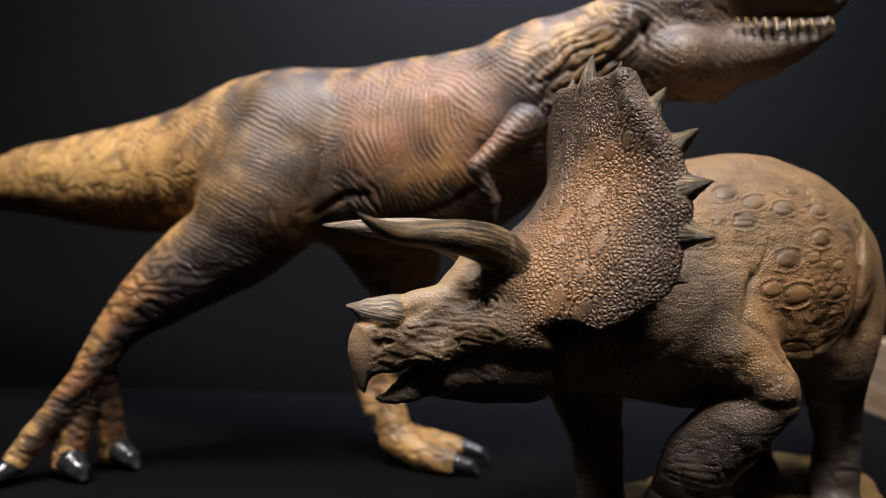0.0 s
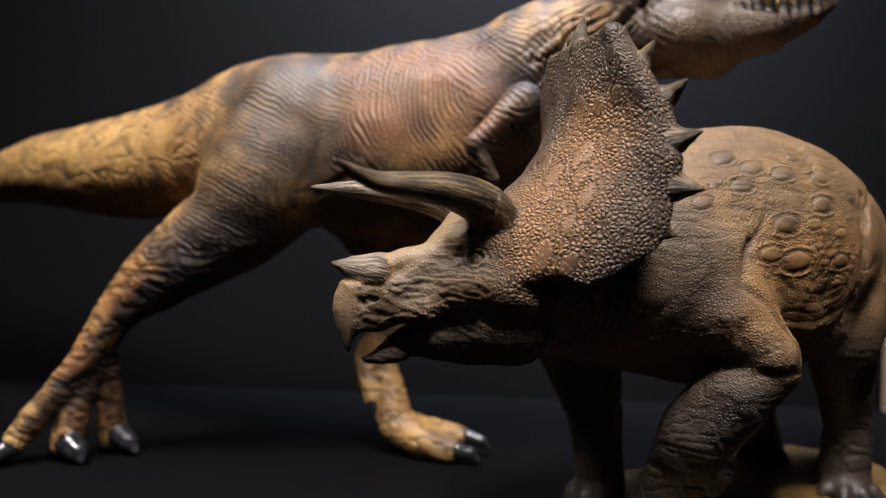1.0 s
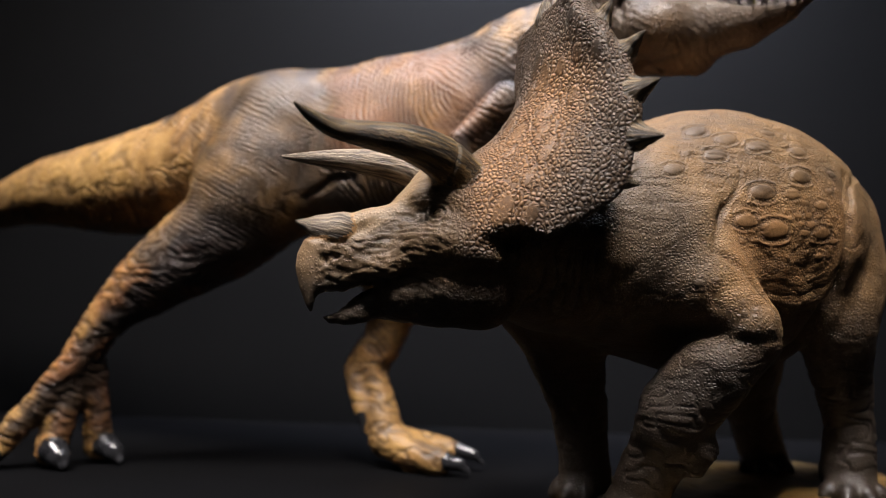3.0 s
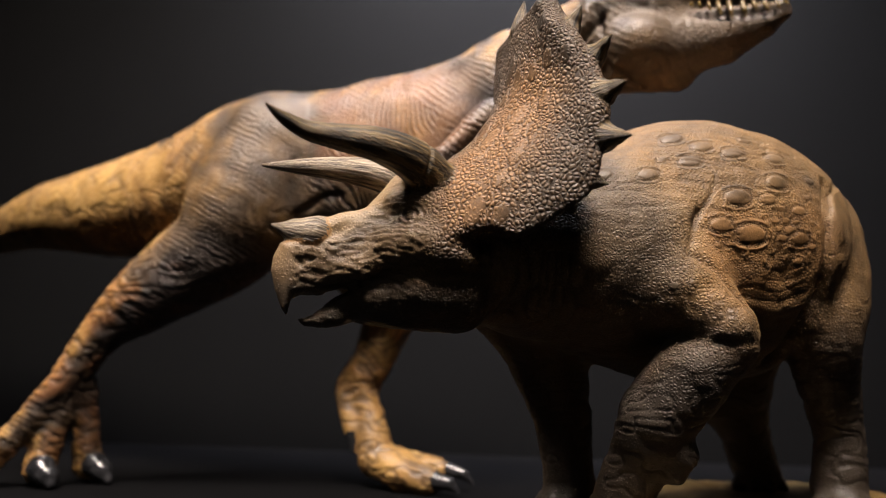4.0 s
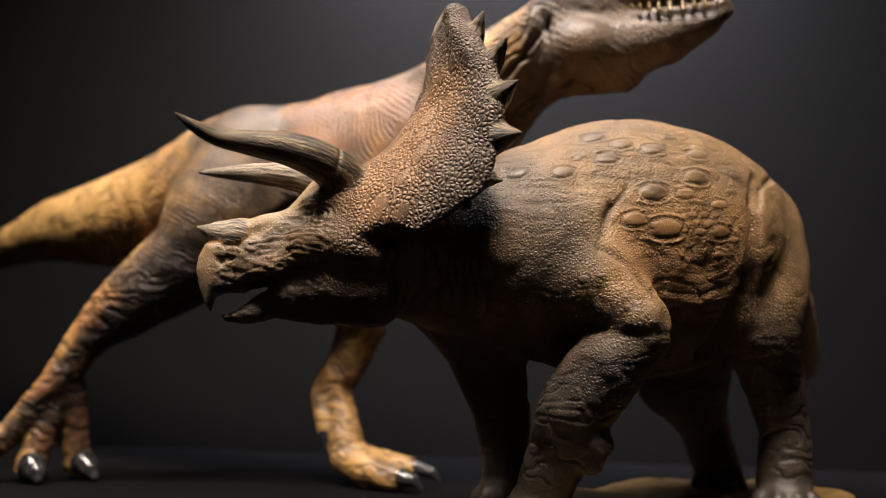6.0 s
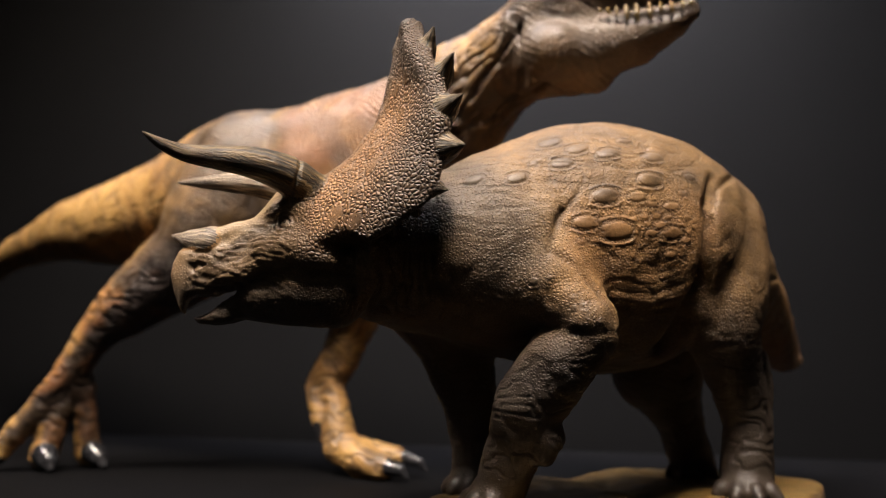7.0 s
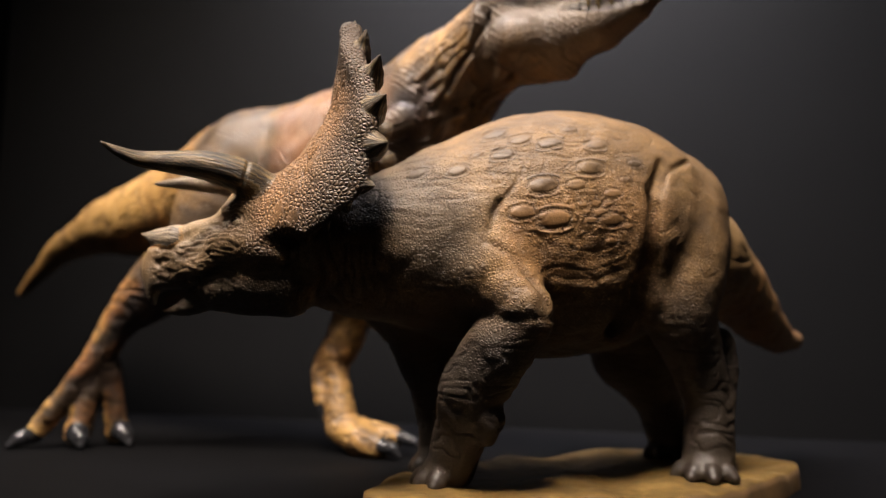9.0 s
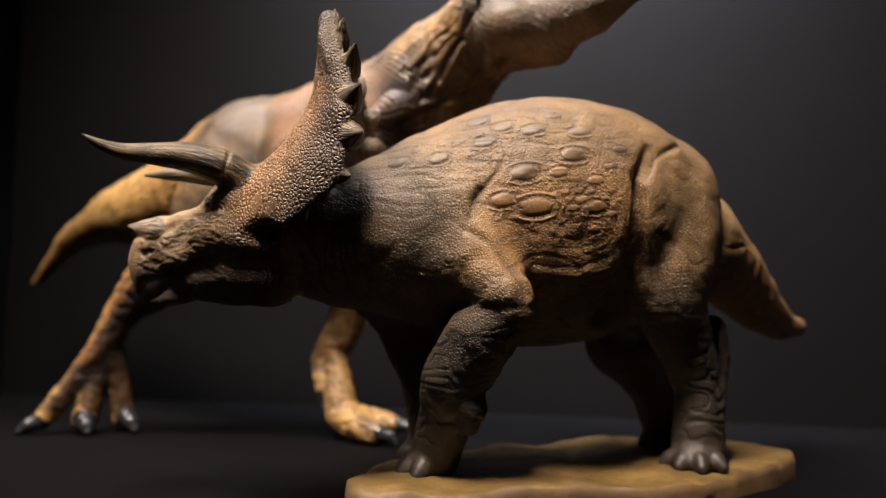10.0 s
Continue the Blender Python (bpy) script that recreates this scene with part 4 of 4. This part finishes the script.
    stripes = fade(np.sin((0.90 * z + 0.42 * x) * 2300 + bend * 3.6), 0.0, 0.9) * thigh * (1 - 0.25 * fade(z, 0.185, 0.215)) * (0.55 + 0.45 * hash_noise(points * 55, 53))
    ribs = fade(np.sin(np.sqrt((x - 0.055) ** 2 + (z - 0.225) ** 2) * 2100 + bend * 5.0), 0.1, 0.95) * fade(hash_noise(points * 60, 52), -0.5, 0.4) * chest * (1 - thigh)
    sags = wrinkle(np.column_stack((x * 0.8 + z * 0.6, y, z * 0.8 - x * 0.6)), (60, 60, 230), 55, 0.24) * neck
    scutes = wrinkle(points, (110, 110, 300), 59, 0.22) * shank
    hatch = fade(np.sin((0.55 * x + 0.83 * z) * 1900 + bend * 4.5), 0.2, 1.0) * fade(hash_noise(points * 45, 64), -0.3, 0.4) * (1 - thigh)
    rest = wrinkle(points, (170, 120, 150), 63, 0.16) * (1 - shank) * (1 - thigh) * (1 - chest)
    chin = fade(-near(points, jaw), -0.012, 0.0)
    sags, rest, hatch = sags * (1 - 0.7 * chin), rest * (1 - 0.75 * chin), hatch * (1 - 0.5 * chin)
    crease = 0.0016 * stripes + 0.0014 * ribs + 0.0022 * sags + 0.0009 * scutes + 0.0007 * rest + 0.0007 * hatch
    belly_fold = groove(points, [(-0.062, 0.471, 0.162), (-0.046, 0.466, 0.172), (-0.033, 0.462, 0.172)], 0.0022) + groove(points, [(-0.010, 0.466, 0.159), (0.016, 0.463, 0.169), (0.027, 0.460, 0.178)], 0.0022)
    hip_fold = groove(points, [(-0.062, 0.490, 0.243), (-0.057, 0.468, 0.219), (-0.059, 0.463, 0.193), (-0.066, 0.463, 0.171)], 0.0035)
    throat = groove(points, [(0.114, 0.428, 0.262), (0.104, 0.437, 0.251), (0.085, 0.451, 0.233), (0.066, 0.448, 0.215)], 0.0024) + groove(points, [(0.128, 0.439, 0.230), (0.098, 0.464, 0.222), (0.070, 0.457, 0.211)], 0.0024)
    pouch = groove(points, [(0.110, 0.431, 0.268), (0.113, 0.429, 0.258), (0.117, 0.430, 0.244), (0.123, 0.436, 0.234), (0.136, 0.445, 0.227)], 0.0020)
    crease += 0.0022 * belly_fold + 0.0007 * hip_fold + 0.0040 * throat + 0.0022 * pouch
    flat = points * np.array((1, 0, 1))
    cords = groove(flat, [(0.120, 0, 0.2325), (0.1088, 0, 0.2290), (0.0975, 0, 0.2215), (0.0860, 0, 0.2165), (0.0697, 0, 0.2142)], 0.0026) + groove(flat, [(0.107, 0, 0.268), (0.1037, 0, 0.2500), (0.0948, 0, 0.2400), (0.0714, 0, 0.2245)], 0.0030)
    cords = cords * fade(-normals[:, 1], 0.0, 0.3)
    crease -= 0.0026 * cords
    broad = hash_noise(points * 70, 23) * 0.0007 + hash_noise(points * 30, 24) * 0.0009
    moved = points + normals * ((broad - crease) * skin)[:, None]
    moved[:, 2] = np.maximum(moved[:, 2], 0.0)

    mottle = hash_noise(points * 22, 25) * 0.15 + hash_noise(points * 75, 26) * 0.15 + hash_noise(points * 190, 27) * 0.09
    mottle = mottle * (1 - 0.65 * chin) * (1 - 0.6 * (1 - fade(x, -0.20, -0.12)))
    near_shank = shank * (1 - fade(x, -0.075, -0.06))
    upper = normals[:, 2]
    tone = 0.50 + 1.30 * mottle
    tone += (0.36 - 0.22 * fade(np.sin(x * 420 + z * 160 + bend * 3.0), 0.2, 0.9) * fade(hash_noise(points * 28, 91), -0.3, 0.4)) * (1 - fade(x, -0.20, -0.12))
    tone -= 0.20 * thigh * (1 - 0.6 * fade(x, -0.075, -0.05))
    bars = np.sin(x * 260 + bend * 1.5) * 0.5 + 0.5
    tone -= 0.42 * fade(upper, 0.45, 0.90) * fade(bars, 0.45, 0.8) * (z > 0.15)
    tone -= 0.20 * chest * (1 - thigh)
    # tail underside: a darker ridge, plus shade painted on faces that look down
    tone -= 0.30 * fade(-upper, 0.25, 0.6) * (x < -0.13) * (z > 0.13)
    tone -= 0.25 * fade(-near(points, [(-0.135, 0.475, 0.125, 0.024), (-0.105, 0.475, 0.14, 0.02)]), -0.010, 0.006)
    tone -= 0.32 * fade(-near(points, [(0.130, 0.420, 0.262, 0.03), (0.205, 0.415, 0.262, 0.02)]), -0.010, 0.004)
    # near shank: darker on the side that faces right
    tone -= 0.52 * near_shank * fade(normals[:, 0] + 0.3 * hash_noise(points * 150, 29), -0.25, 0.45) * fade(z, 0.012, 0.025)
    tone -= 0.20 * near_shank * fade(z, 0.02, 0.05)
    # far shank: ochre, brightened in the tone where lamplight should reach it
    tone += 0.14 * (shank - near_shank)
    tone += 0.05 * (1 - fade(z, 0.02, 0.05))
    tone -= 0.16 * fade(-near(points, spine[:24]) + 0.0 * z, -0.004, 0.002) * fade(upper, 0.55, 0.9) * fade(hash_noise(points * 50, 30), -0.2, 0.3)
    tone -= 0.25 * fade(-near(points, [(0.055, 0.455, 0.212, 0.016), (0.030, 0.445, 0.188, 0.008), (0.042, 0.45, 0.164, 0.005)]), -0.004, 0.002)
    hue = 0.34 * chest * (1 - thigh) * (1 - fade(x, 0.02, 0.06)) * fade(z, 0.17, 0.20) - 0.34 * fade(-near(points, [(-0.085, 0.490, 0.205, 0.035), (-0.113, 0.480, 0.146, 0.025)]), -0.022, 0.008) * fade(x + 0.5 * hash_noise(points * 40, 28) * 0.03, -0.140, -0.085) - 0.62 * fade(-near(points, jaw), -0.014, 0.0)
    hue -= 0.5 * (1 - fade(z, 0.155, 0.18)) * chest
    hue += 0.35 * shank * fade(hash_noise(points * 70, 92), -0.2, 0.5)
    # the mouth gap gets its shade through the colour
    mouth = fade(-near(points, lip), -0.0016, -0.0004)
    fold = np.clip(0.95 * stripes + 0.8 * ribs + 0.8 * sags + 0.9 * scutes + 0.65 * rest + 0.6 * hatch + 0.5 * belly_fold + 0.3 * hip_fold + 0.8 * throat + 0.6 * pouch + mouth, 0, 1)
    at = quads[:, 0]
    slots = np.where(claw[at] < 0.0007, 1, 0)
    slots = np.where(tooth[at] < 0.0006, 2, slots)
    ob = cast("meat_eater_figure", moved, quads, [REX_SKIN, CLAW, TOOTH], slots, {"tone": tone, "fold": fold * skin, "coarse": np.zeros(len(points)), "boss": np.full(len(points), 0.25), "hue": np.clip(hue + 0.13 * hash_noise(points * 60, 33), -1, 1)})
    return tagged(ob, "ochre and brown meat-eating dinosaur figure striding on the black surface", "dinosaur figure")


meat_eater()
